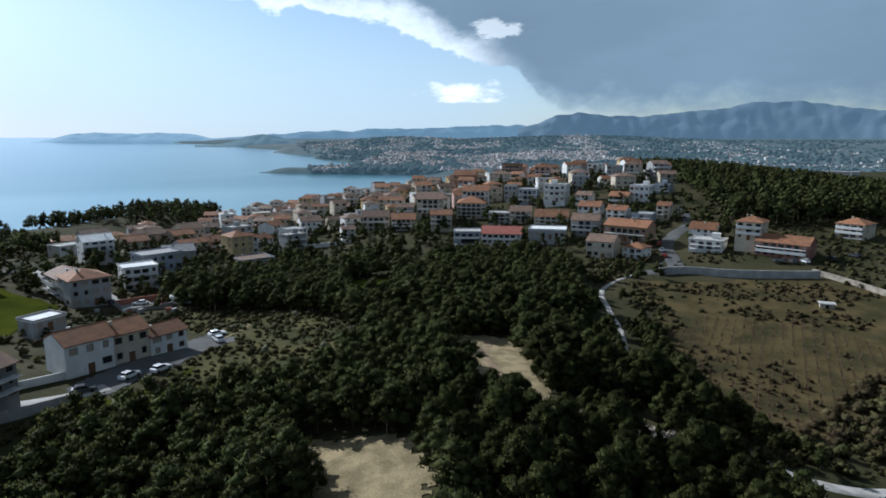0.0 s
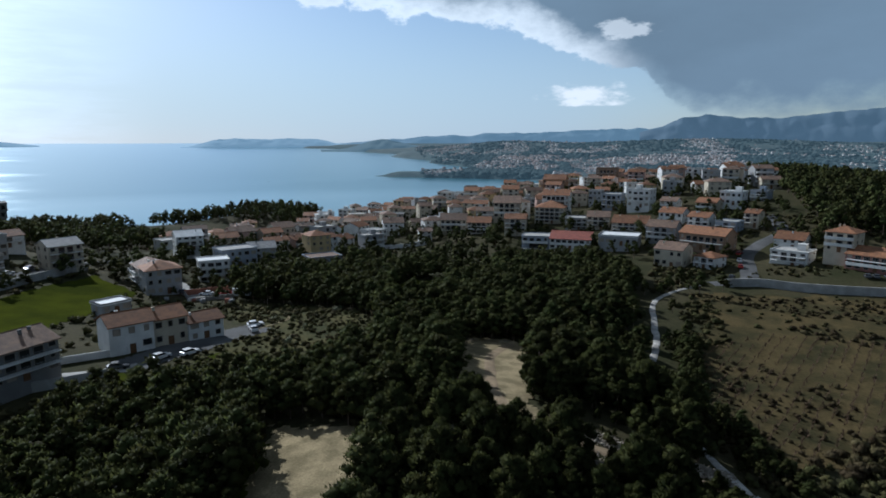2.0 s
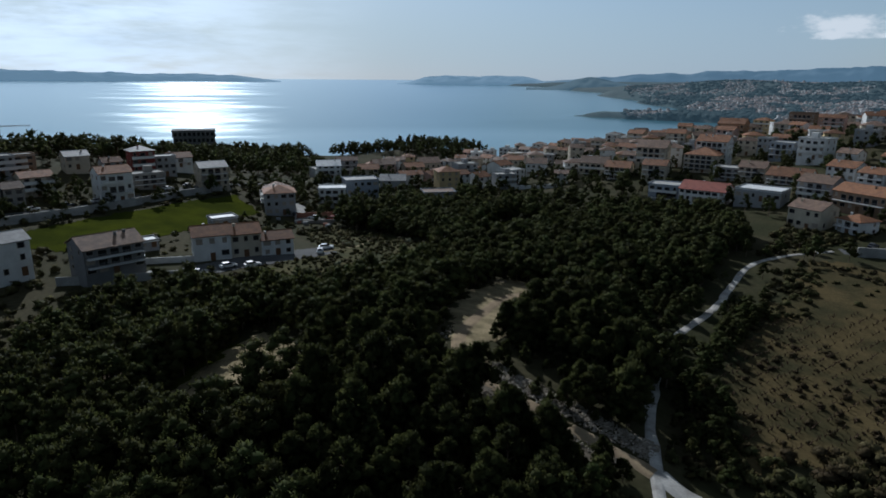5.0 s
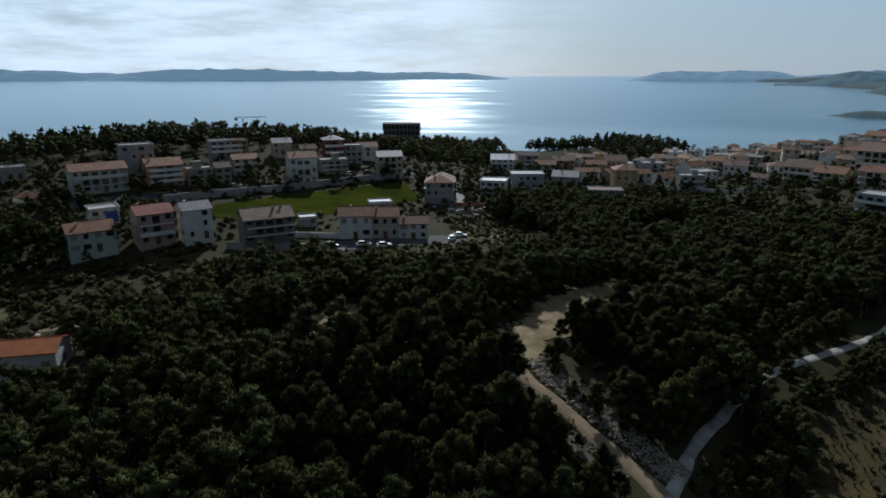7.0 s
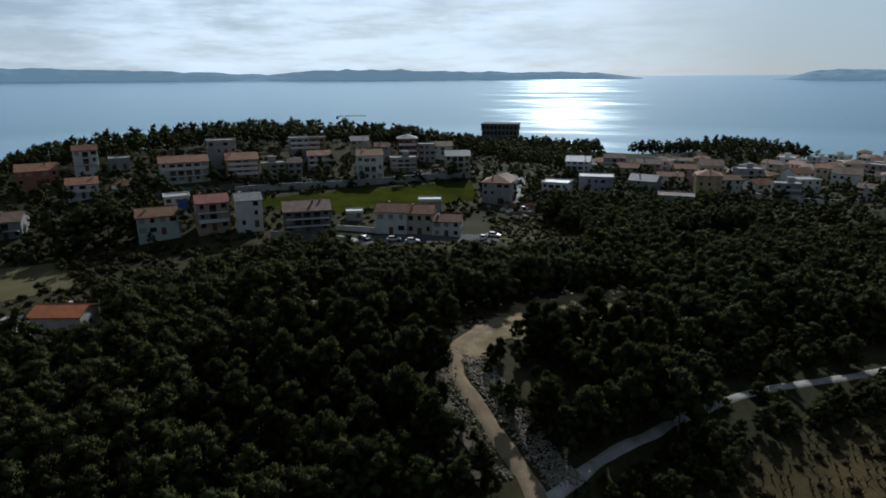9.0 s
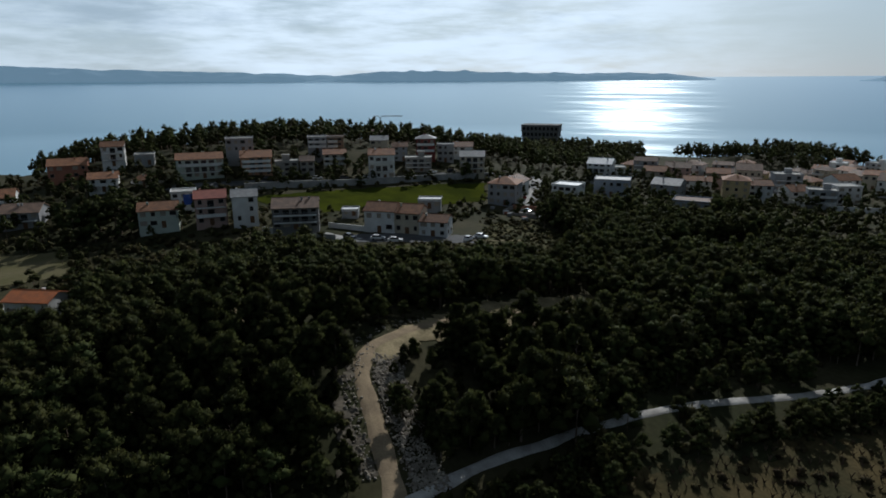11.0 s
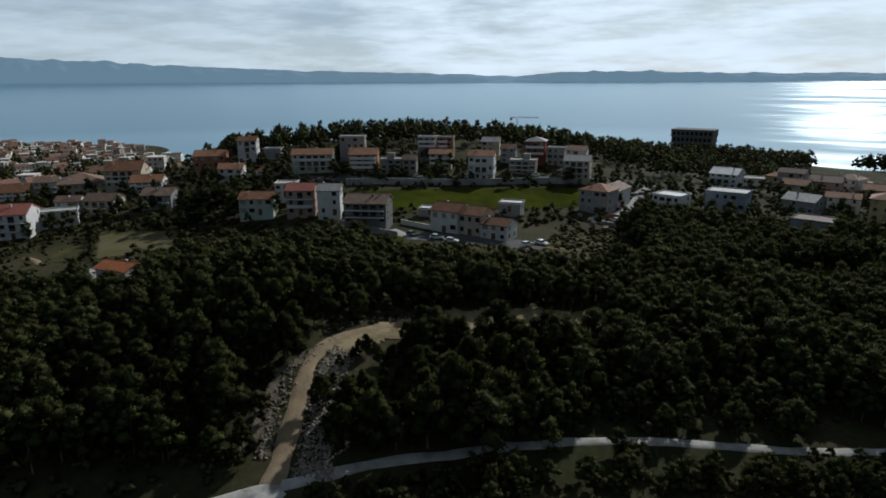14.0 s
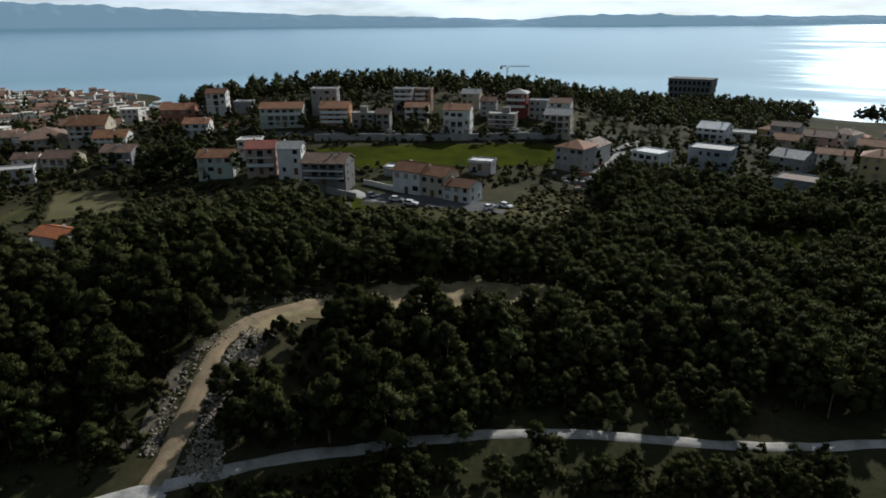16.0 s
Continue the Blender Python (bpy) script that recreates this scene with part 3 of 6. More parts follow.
def near_line(line, x, y):
    best = 1e9
    for (x0, y0), (x1, y1) in zip(line, line[1:]):
        dx, dy = x1 - x0, y1 - y0
        t = min(1, max(0, ((x - x0) * dx + (y - y0) * dy) / (dx * dx + dy * dy)))
        best = min(best, math.hypot(x - x0 - t * dx, y - y0 - t * dy))
    return best


def curve_line(line, step=1.5):
    """Rounds a line of corners and walks it in even steps."""
    p = [Vector(line[0])] + [Vector(q) for q in line] + [Vector(line[-1])]
    out = []
    for i in range(1, len(p) - 2):
        a, b, c, d = p[i - 1:i + 3]
        n = max(2, int((c - b).length / step))
        for k in range(n):
            t = k / n
            out.append(0.5 * (2 * b + (c - a) * t + (2 * a - 5 * b + 4 * c - d) * t * t + (3 * b - a - 3 * c + d) * t ** 3))
    return out + [p[-1]]


def lay_strip(name, label, category, line, width, mat, lift=0.12, ragged=0.25):
    pts = curve_line(line)
    v, k = [], 6
    for i, q in enumerate(pts):
        t = (pts[min(i + 1, len(pts) - 1)] - pts[max(i - 1, 0)]).normalized()
        for j in range(k):
            u = j / (k - 1) - 0.5
            w = width * (1 + ragged * noise.noise(Vector((q.x * 0.21, q.y * 0.21, 7 if u > 0 else 1))))
            x, y = q.x - t.y * u * w, q.y + t.x * u * w
            edge = 0.0 if 0 < j < k - 1 else -0.3
            v.append((x, y, float(height(x, y)) + 0.22 * noise.noise(Vector((x * 0.09, y * 0.09, 0))) + lift + edge))
    me = tri_mesh(name, np.array(v), grid_faces(len(pts), k), mat)
    me.polygons.foreach_set("use_smooth", np.ones(len(me.polygons), dtype=bool))
    return tagged(new(name, me), label, category, kind="structure")


def lay_patch(name, label, category, poly, mat, lift=0.12, ragged=1.5, step=0.8):
    """A patch of ground cover with an uneven outline."""
    xs = [p[0] for p in poly]
    ys = [p[1] for p in poly]
    nx, ny = int((max(xs) - min(xs) + 6) / step) + 1, int((max(ys) - min(ys) + 6) / step) + 1
    keep, v, f = {}, [], []
    for i in range(nx):
        for j in range(ny):
            x, y = min(xs) - 3 + i * step, min(ys) - 3 + j * step
            wx = x + ragged * (1.6 * noise.noise(Vector((x * 0.17, y * 0.17, 2))) + 0.8 * noise.noise(Vector((x * 0.6, y * 0.6, 5))))
            wy = y + ragged * (1.6 * noise.noise(Vector((x * 0.17, y * 0.17, 8))) + 0.8 * noise.noise(Vector((x * 0.6, y * 0.6, 3))))
            if inside(poly, wx, wy):
                for a, b in ((0, 0), (1, 0), (1, 1), (0, 1)):
                    key = (i + a, j + b)
                    if key not in keep:
                        keep[key] = len(v)
                        px, py = x + (a - 0.5) * step, y + (b - 0.5) * step
                        px, py = px + 0.5 * noise.noise(Vector((px * 1.3, py * 1.3, 4))), py + 0.5 * noise.noise(Vector((px * 1.3, py * 1.3, 9)))
                        v.append((px, py, float(height(px, py)) + 0.22 * noise.noise(Vector((px * 0.09, py * 0.09, 0))) + lift))
                f.append([keep[(i + a, j + b)] for a, b in ((0, 0), (1, 0), (1, 1), (0, 1))])
    me = tri_mesh(name, np.array(v), np.array(f), mat)
    me.polygons.foreach_set("use_smooth", np.ones(len(me.polygons), dtype=bool))
    return tagged(new(name, me), label, category, kind="structure")


GRAVEL_MAIN = [(73, 227), (61, 216), (53, 203), (50, 182), (48, 162), (44, 143), (43, 128), (45, 110), (47, 98), (50, 87), (54, 75), (60, 62), (70, 42)]
DIRT_TRACK = [(50, 86), (44, 87), (33, 88), (25, 89), (19, 92), (15, 98), (12, 107), (10, 119), (9, 132), (12, 145)]
CLEAR_NEAR = [(-21, 87), (-4, 86), (-1, 72), (-4, 62), (-14, 62), (-17, 74)]
CLEAR_MID = [(23, 89.5), (15.5, 95.5), (8, 106), (3, 120), (1, 134), (2, 147), (15, 149), (22.5, 136), (23.5, 122), (20, 111), (19.5, 103), (23, 95)]
LIT_SPOTS = [(42.5, 127.5), (42.2, 131), (41.7, 138), (43, 146.5), (46.0, 153), (46.7, 160), (48.5, 180), (53, 86), (58, 84.5)]
GLADE = [(-35, 226), (-18, 235), (-14, 200), (-24, 180), (-31, 190)]
SCRUB = [(-80, 180), (-34, 172), (-19, 148), (-18, 124), (-33, 106), (-57, 103), (-52, 146), (-78, 160)]
FIELD = [(68, 214), (127, 212), (150, 190), (118, 140), (92, 122), (60, 98), (53, 118), (58, 158)]
PLOT_A = [(-108, 3), (-100, 32), (-76, 37), (-75, 15)]
PLOT_B = [(-84, -2), (-96, 3), (-76, 10), (-72, 3)]
MEADOW = [(-129, 88), (-138, 140), (-138, 190), (-112, 178), (-106, 150), (-104, 107)]
VINES = [(58, 160), (52, 122), (60, 103), (92, 128), (112, 148), (104, 172), (76, 176)]
PARKING = [(-72, 112), (-66, 135), (-58, 149), (-49, 146), (-55, 128), (-63, 108)]

lay_strip("path", "pale limestone gravel path through the pines", "path", GRAVEL_MAIN, 2.1, GRAVEL, 0.15, 0.5)
lay_strip("path", "pale gravel lane turning off the path", "path", [(50.5, 86.3), (58, 84), (75, 86), (112, 88)], 3.6, GRAVEL, 0.20, 0.5)
lay_strip("road", "grey asphalt street climbing between houses", "road", [(75, 228), (88, 233), (93, 250), (97, 268), (107, 284), (120, 300), (124, 330)], 7.0, ASPHALT, 0.2, 0.05)
lay_strip("track", "freshly graded earth track with rubble edges", "track", DIRT_TRACK, 3.3, DIRT, 0.18, 0.35)
lay_patch("clearing", "pale bare clearing among the pines", "clearing", CLEAR_NEAR, STRAW, 0.12, 2.0)
lay_patch("clearing", "pale stony clearing among the pines", "clearing", CLEAR_MID, STRAW, 0.13, 1.6)
lay_patch("scrubland", "tawny grass of the open scrub", "grass", SCRUB, SCRUBGRASS, 0.08, 2.5, 1.2)
lay_patch("soil_patch", "small patch of bare brown soil", "soil", [(-34, 60), (-32, 74), (-24, 78), (-19, 70), (-20, 58)], SOIL, 0.09, 2.0)
lay_patch("grass_strip", "green grass strip beside the clearing", "grass", [(-24, 78), (-19, 84), (-15, 74), (-15, 62), (-20, 60), (-19, 70)], LAWN, 0.11, 1.5)
lay_patch("yard", "pale paved yard beside the red roofed house", "yard", [(-62, 18), (-48, 24), (-42, 30), (-46, 34), (-60, 30)], PAVING, 0.14, 0.5)
lay_strip("footpath", "narrow worn footpath through the scrub", "path", [(-55, 172), (-54, 166), (-51, 158), (-52, 150), (-54, 144)], 1.4, STRAW, 0.16, 0.3)
lay_patch("rubble_ground", "stony ground pushed up beside the track", "stony ground", [(46, 85.5), (33, 86), (25, 87), (20, 89), (22, 86), (32, 83), (46, 81.5)], RUBBLE, 0.13, 2.0)
lay_patch("grass_strip", "bright grass verge below the concrete drive", "grass", [(-72, 101), (-67, 110), (-60, 107), (-54, 114), (-52, 124), (-50, 118), (-56, 104), (-64, 99)], LAWN, 0.11, 1.0)
lay_patch("glade", "yellow green grassy glade", "glade", GLADE, LAWN, 0.12, 2.5)
lay_patch("field", "brown dry field with old vine rows", "field", FIELD, DRY, 0.10, 3.0, 1.6)
lay_patch("plot", "pale stubble plot below the houses", "field", PLOT_A, PLOT, 0.12, 0.5)
lay_patch("plot", "small green yellow plot", "field", PLOT_B, SCRUBGRASS, 0.12, 1.0)
lay_patch("meadow", "bright green meadow above the houses", "meadow", MEADOW, LAWN, 0.12, 1.0)
lay_patch("parking", "worn asphalt yard in front of the terraced houses", "parking", PARKING, ASPHALT, 0.12, 0.5)
lay_strip("road", "concrete drive beside the dark grey house", "road", [(-76, 104), (-69, 108), (-64, 113)], 6.0, PAVING, 0.2, 0.1)
lay_strip("road", "pale street beside the hipped roof house", "road", [(-150, 226), (-134, 212), (-112, 198), (-99, 186), (-88, 190), (-80, 200)], 7.0, PAVING, 0.2, 0.1)
lay_strip("road", "asphalt street along the upper row of houses", "road", [(-150, 60), (-148, 92), (-150, 141), (-154, 196), (-150, 226)], 7.0, ASPHALT, 0.2, 0.05)
lay_strip("path", "short pale path beside the stubble plots", "path", [(-80, -8), (-76, -3), (-70, 1)], 2.2, DIRT, 0.2, 0.3)
lay_strip("path", "short earth path through the scrub", "path", [(-63, 37), (-59, 45), (-55, 53)], 2.0, DIRT, 0.2, 0.3)

# ---------------------------------------------------------------- houses
WINDOWS = {}


def window_mesh(w, h, kind):
    """A frame proud of the wall with its pane set back in it; a roller shutter covers the upper half of some."""
    key = (round(w, 2), round(h, 2), kind)
    if key not in WINDOWS:
        t, a, b = 0.10, w / 2, w / 2 - 0.10
        v = [(-a, 0.02, 0), (a, 0.02, 0), (a, 0.02, h), (-a, 0.02, h), (-a, -0.11, 0), (a, -0.11, 0), (a, -0.11, h), (-a, -0.11, h)]
        v += [(-b, -0.11, t), (b, -0.11, t), (b, -0.11, h - t), (-b, -0.11, h - t), (-b, -0.02, t), (b, -0.02, t), (b, -0.02, h - t), (-b, -0.02, h - t)]
        f = [(0, 1, 5, 4), (1, 2, 6, 5), (2, 3, 7, 6), (3, 0, 4, 7)]
        f += [(4, 5, 9, 8), (5, 6, 10, 9), (6, 7, 11, 10), (7, 4, 8, 11), (8, 9, 13, 12), (9, 10, 14, 13), (10, 11, 15, 14), (11, 8, 12, 15), (12, 13, 14, 15)]
        WINDOWS[key] = mesh_from("window", v, f, [FRAME, SHUTTER if kind == "shut" else GLASS], [0] * 12 + [1])
    return WINDOWS[key]


def rail_mesh(w, d, kind):
    """A balcony's railing on three sides: bars, or a solid parapet."""
    s = Solid()
    if kind == "solid":
        s.box(-w / 2, -d, 0, w / 2, -d + 0.12, 0.95).box(-w / 2, -d + 0.12, 0, -w / 2 + 0.12, 0, 0.95).box(w / 2 - 0.12, -d + 0.12, 0, w / 2, 0, 0.95)
    else:
        s.box(-w / 2, -d, 0.95, w / 2, -d + 0.05, 1.0)
        for k in range(int(w / 0.45) + 1):
            x = -w / 2 + k * 0.45
            s.box(x, -d + 0.01, 0, x + 0.04, -d + 0.04, 0.95)
        for sx in (-w / 2, w / 2 - 0.05):
            s.box(sx, -d + 0.05, 0.95, sx + 0.05, 0, 1.0)
            for k in range(1, int(d / 0.45) + 1):
                s.box(sx, -d + k * 0.45, 0, sx + 0.04, -d + k * 0.45 + 0.04, 0.95)
    return s


FOOTPRINTS = []


def house(label, x, y, z, w, d, h, turn, storeys, roof, wall, cover, *extras, group=""):
    """One house: w across its front, d deep, walls h high from z; its front faces -y before the turn (degrees)."""
    rng = random.Random(int(x * 31 + y * 17))
    FOOTPRINTS.append((x, y, 0.55 * max(w, d)))
    top = thing("house", pose(x, y, z, 0, 0, turn), label, "house", group)
    wm = MATS["plaster " + wall]
    c, s_ = math.cos(radians(turn)), math.sin(radians(turn))
    foot = min(float(height(x + c * a - s_ * b, y + s_ * a + c * b)) for a in (-w / 2, w / 2) for b in (-d / 2, d / 2)) - z - 0.6
    foot = min(foot, -0.3)
    s = Solid()
    rise = 0.0
    if roof == "gable":
        rise = d * 0.5 * rng.uniform(0.36, 0.44)
        yc = 0.0
        v = []
        for px in (-w / 2, w / 2):
            v += [(px, -d / 2, foot), (px, d / 2, foot), (px, d / 2, h), (px, yc, h + rise), (px, -d / 2, h)]
        s.add(v, [(0, 4, 3, 2, 1), (5, 6, 7, 8, 9), (0, 5, 9, 4), (1, 2, 7, 6), (0, 1, 6, 5), (4, 9, 8, 3), (3, 8, 7, 2)])
    else:
        s.box(-w / 2, -d / 2, foot, w / 2, d / 2, h)
    part("wall", s.mesh("wall", wm), top)
    o, th = 0.55, 0.22
    r = Solid()
    if roof == "gable":
        k = rise / (d / 2)
        e, b = h - o * k + 0.03, d / 2 + o
        prof = [(-b, e), (0, h + rise + 0.03), (b, e), (b, e + th), (0.2, h + rise + th - 0.05), (0, h + rise + th + 0.12), (-0.2, h + rise + th - 0.05), (-b, e + th)]
        a = w / 2 + 0.35
        n = len(prof)
        v = [(-a, p, q) for p, q in prof] + [(a, p, q) for p, q in prof]
        fs = [((i + 1) % n, i, i + n, (i + 1) % n + n) for i in range(n)]
        fs += [(0, 7, 6, 1), (1, 6, 5), (1, 5, 4), (1, 4, 3, 2)]
        fs += [(8, 9, 14, 15), (9, 13, 14), (9, 12, 13), (9, 10, 11, 12)]
        r.add(v, fs)
    elif roof == "hip":
        rise = min(w, d) * 0.5 * 0.42
        a, b = w / 2 + o, d / 2 + o
        e = max(0.2, (w - d) / 2 + 0.2) if w >= d else 0.2
        g = max(0.2, (d - w) / 2 + 0.2) if d > w else 0.0
        v = [(-a, -b, h + 0.02), (a, -b, h + 0.02), (a, b, h + 0.02), (-a, b, h + 0.02), (-a, -b, h + 0.2), (a, -b, h + 0.2), (a, b, h + 0.2), (-a, b, h + 0.2)]
        if g:
            v += [(0, -g, h + 0.2 + rise), (0, g, h + 0.2 + rise)]
            fs = [(4, 5, 8), (5, 6, 9, 8), (6, 7, 9), (7, 4, 8, 9)]
        else:
            v += [(-e, 0, h + 0.2 + rise), (e, 0, h + 0.2 + rise)]
            fs = [(4, 5, 9, 8), (5, 6, 9), (6, 7, 8, 9), (7, 4, 8)]
        r.add(v, [(0, 3, 2, 1), (0, 1, 5, 4), (1, 2, 6, 5), (2, 3, 7, 6), (3, 0, 4, 7)] + fs)
    else:
        r.box(-w / 2 - 0.25, -d / 2 - 0.25, h + 0.003, w / 2 + 0.25, d / 2 + 0.25, h + 0.22)
    roof_ob = part("roof", r.mesh("roof", ROOFS[cover]), top)
    if roof == "flat":
        q = Solid()
        a, b = w / 2 + 0.25, d / 2 + 0.25
        q.box(-a, -b, 0.22, a, -b + 0.2, 0.65).box(-a, b - 0.2, 0.22, a, b, 0.65)
        q.box(-a, -b + 0.2, 0.22, -a + 0.2, b - 0.2, 0.65).box(a - 0.2, -b + 0.2, 0.22, a, b - 0.2, 0.65)
        part("parapet", q.mesh("parapet", wm), roof_ob, at=pose(0, 0, h))
        if w > 8 and storeys > 1 and rng.random() < 0.4:
            q = Solid().box(-1.5, -1.4, 0.22, 1.5, 1.4, 2.5).box(-1.7, -1.6, 2.503, 1.7, 1.6, 2.66)
            part("stair_head", q.mesh("stair_head", wm), roof_ob, at=pose(w * rng.uniform(-0.25, 0.25), d * 0.2, h))
    if roof != "flat":
        for _ in range(rng.choice((1, 1, 2))):
            px, py = rng.uniform(-0.35, 0.35) * w, rng.uniform(0.08, 0.2) * d * rng.choice((-1, 1))
            base = h + rise * 0.35
            q = Solid().box(-0.28, -0.22, 0, 0.28, 0.22, rise * 0.65 + 0.35).box(-0.36, -0.3, rise * 0.65 + 0.353, 0.36, 0.3, rise * 0.65 + 0.45)
            part("chimney", q.mesh("chimney", wm), roof_ob, at=pose(px, py, base))
    # openings
    shell, plain, blank = "shell" in extras, "plain" in extras, "blank" in extras
    fh = h / storeys
    wh = min(1.5, fh * 0.52)
    cols = max(2, int(w / (3.4 if plain else 2.6)))
    side = max(1, int(d / 3.8))
    for k in range(storeys):
        zz = k * fh + fh * 0.36
        bal = "balcony" in extras and k > 0
        for i in range(cols):
            px = (i + 0.5) / cols * w - w / 2
            if bal and 0 < i < cols - 1 or bal and cols == 2 and i == 0:
                part("window", window_mesh(2.1, min(2.2, fh * 0.76), "open"), top, at=pose(px, -d / 2, k * fh + 0.14))
                continue
            if k == 0 and i == cols // 2 and not shell:
                q = Solid().box(-0.55, -0.06, 0, 0.55, 0.02, 2.1).box(-0.65, -0.09, 2.1, 0.65, 0.02, 2.2).box(-0.65, -0.09, 0, -0.55, 0.02, 2.1).box(0.55, -0.09, 0, 0.65, 0.02, 2.1)
                part("door", q.mesh("door", DOOR), top, at=pose(px, -d / 2, 0.02))
                continue
            if rng.random() < (0.4 if blank else 0.12):
                continue
            # shell storeys: framed dark panes stand in for the shade of open bays
            ww = 1.9 if shell else rng.choice((1.1, 1.3, 1.6, 2.0))
            part("window", window_mesh(ww, wh if not shell else fh * 0.6, "open" if shell or rng.random() < 0.6 else "shut"), top, at=pose(px, -d / 2, zz if not shell else k * fh + 0.5))
        for sg in (-1, 1):
            for i in range(side):
                if rng.random() < (0.9 if blank else 0.75 if plain else 0.25):
                    continue
                py = (i + 0.5) / side * d - d / 2
                part("window", window_mesh(rng.choice((0.9, 1.1)), wh, rng.choice(("open", "shut"))), top, at=pose(sg * w / 2, py, zz, 0, 0, 90 * sg))
        if bal:
            bw = w * (0.92 if cols > 2 else 0.6)
            bx = 0 if cols > 2 else -w * 0.18
            slab = part("balcony", Solid().box(-bw / 2, -1.65, -0.16, bw / 2, -0.003, 0.0).mesh("balcony", MATS["plaster white"]), top, at=pose(bx, -d / 2, k * fh + 0.1))
            kind = "solid" if rng.random() < 0.45 else "bars"
            part("railing", rail_mesh(bw, 1.65, kind).mesh("railing", MATS["plaster white"] if kind == "solid" else RAIL), slab, at=pose(0, 0, 0.003))
    if "bluewall" in extras:
        part("wall_panel", Solid().box(-1.6, -0.1, 0, 1.6, -0.003, 3.6).mesh("wall_panel", material("blue paint", (0.06, 0.12, 0.42), 0.6)), top, "bright blue painted panel", pose(w * 0.2, -d / 2, h - 4.2))
    if "glassfront" in extras:
        part("glazing", Solid().box(-w * 0.3, -0.22, 0, w * 0.3, -0.12, h * 0.62).mesh("glazing", GLASS), top, "large dark glazed front", pose(w * 0.08, -d / 2, h * 0.16))
    return top


house("white three storey house with dark red gable roof", -110.9, -24.6, 56.9, 9.6, 12.5, 8.7, 97, 3, "gable", "white", "red", "balcony")
house("long low white building with flat roof", -122.8, -16.9, 60.9, 12.7, 7.6, 2.4, 110, 1, "flat", "white", "concrete")
house("cream house with brown gable roof and white end wall", -137.5, -6.2, 59.1, 11.5, 10.3, 5.8, 86, 2, "gable", "cream", "brown", "balcony")
house("white house with brown gable roof", -137.2, -18.7, 59.3, 8.7, 7.8, 5.4, 94, 2, "gable", "white", "brown")
house("grey rendered house with brown gable roof", -135.9, 16.2, 61.4, 11.8, 10.6, 5.5, 82, 2, "gable", "grey", "brown", "balcony")
house("white apartment house with terracotta gable roof", -166.0, 1.7, 62.4, 13.1, 11.8, 5.2, 93, 3, "gable", "white", "terracotta", "balcony")
house("cream apartment house with terracotta roof", -180.8, -12.4, 63.6, 15.3, 15.3, 7.5, 95, 3, "gable", "cream", "terracotta", "balcony")
house("low cream house under brown hipped roof", -184.0, -33.9, 59.4, 18.9, 18.9, 5.9, 113, 2, "hip", "cream", "brown")
house("yellow apartment house with orange gable roof", -186.8, -65.9, 56.0, 14.5, 14.5, 5.2, 103, 3, "gable", "yellow", "terracotta", "balcony")
house("white house with stacked balconies and brown roof", -194.6, -53.9, 57.0, 10.3, 10.3, 7.1, 100, 3, "gable", "white", "brown", "balcony")
house("pale green house with terracotta gable roof", -106.2, 58.6, 64.0, 11.5, 9.2, 5.7, 87, 2, "gable", "palegreen", "terracotta")
house("white flat roofed house with blue wall panel", -124.3, 66.3, 66.7, 7.8, 7.5, 4.9, 87, 2, "flat", "white", "concrete", "bluewall")
house("pink house with steep dark red roof", -103.6, 74.2, 64.1, 9.5, 9.5, 8.7, 87, 3, "gable", "pink", "red", "balcony")
house("pale house with grey roof joined to pink one", -98.5, 84.3, 64.7, 7.7, 7.7, 8.6, 85, 3, "gable", "white", "grey")
house("pale green apartment block with orange roof and balconies", -161.7, 73.5, 71.1, 17.5, 10.5, 7.7, 88, 3, "gable", "palegreen", "terracotta", "balcony")
house("orange apartment house with curved white balconies", -162.7, 95.5, 70.6, 12.3, 11.0, 7.8, 84, 4, "gable", "orange", "terracotta", "balcony")
house("grey unfinished house with flat roof and stair tower", -176.0, 90.5, 79.2, 11.2, 8.9, 5.4, 85, 2, "flat", "grey", "concrete")
house("white tall house with orange gable roof", -191.3, 40.4, 74.1, 8.7, 8.7, 8.2, 90, 3, "gable", "white", "terracotta", "balcony")
house("low grey house with flat roof", -190.6, 52.2, 74.0, 7.6, 7.6, 4.1, 88, 1, "flat", "grey", "concrete")
house("red brick terraced houses with orange roof", -188.8, 23.3, 70.2, 14.0, 11.2, 5.6, 93, 2, "gable", "brick", "terracotta")
house("white house with terracotta gable roof", -160.4, 38.6, 68.2, 10.1, 9.1, 5.1, 91, 2, "gable", "white", "terracotta", "balcony")
house("cream house with gable towards the street", -159.7, 54.3, 69.1, 7.6, 7.5, 2.6, 38, 2, "gable", "cream", "terracotta", "balcony")
house("unfinished concrete frame house with open floors", -159.2, 107.5, 69.9, 9.2, 7.5, 6.1, 81, 3, "flat", "concrete", "concrete", "shell")
house("bare block house with open storeys and brown roof", -157.9, 115.7, 68.9, 5.8, 7.5, 7.3, 80, 3, "gable", "concrete", "brown", "shell")
house("cream house with arched ground floor and orange roof", -172.2, 130.9, 70.1, 10.1, 9.1, 6.8, 77, 3, "gable", "cream", "terracotta", "balcony")
house("grey flat roofed house", -183.4, 125.6, 76.9, 8.5, 8.5, 6.5, 78, 3, "flat", "grey", "concrete", "balcony")
house("brown house with stepped terraces", -186.8, 135.0, 76.3, 7.4, 7.5, 6.6, 76, 3, "flat", "brown", "concrete", "balcony")
house("white apartment house with glass balconies", -152.1, 146.8, 67.4, 11.0, 9.9, 10.6, 73, 3, "gable", "white", "terracotta", "balcony")
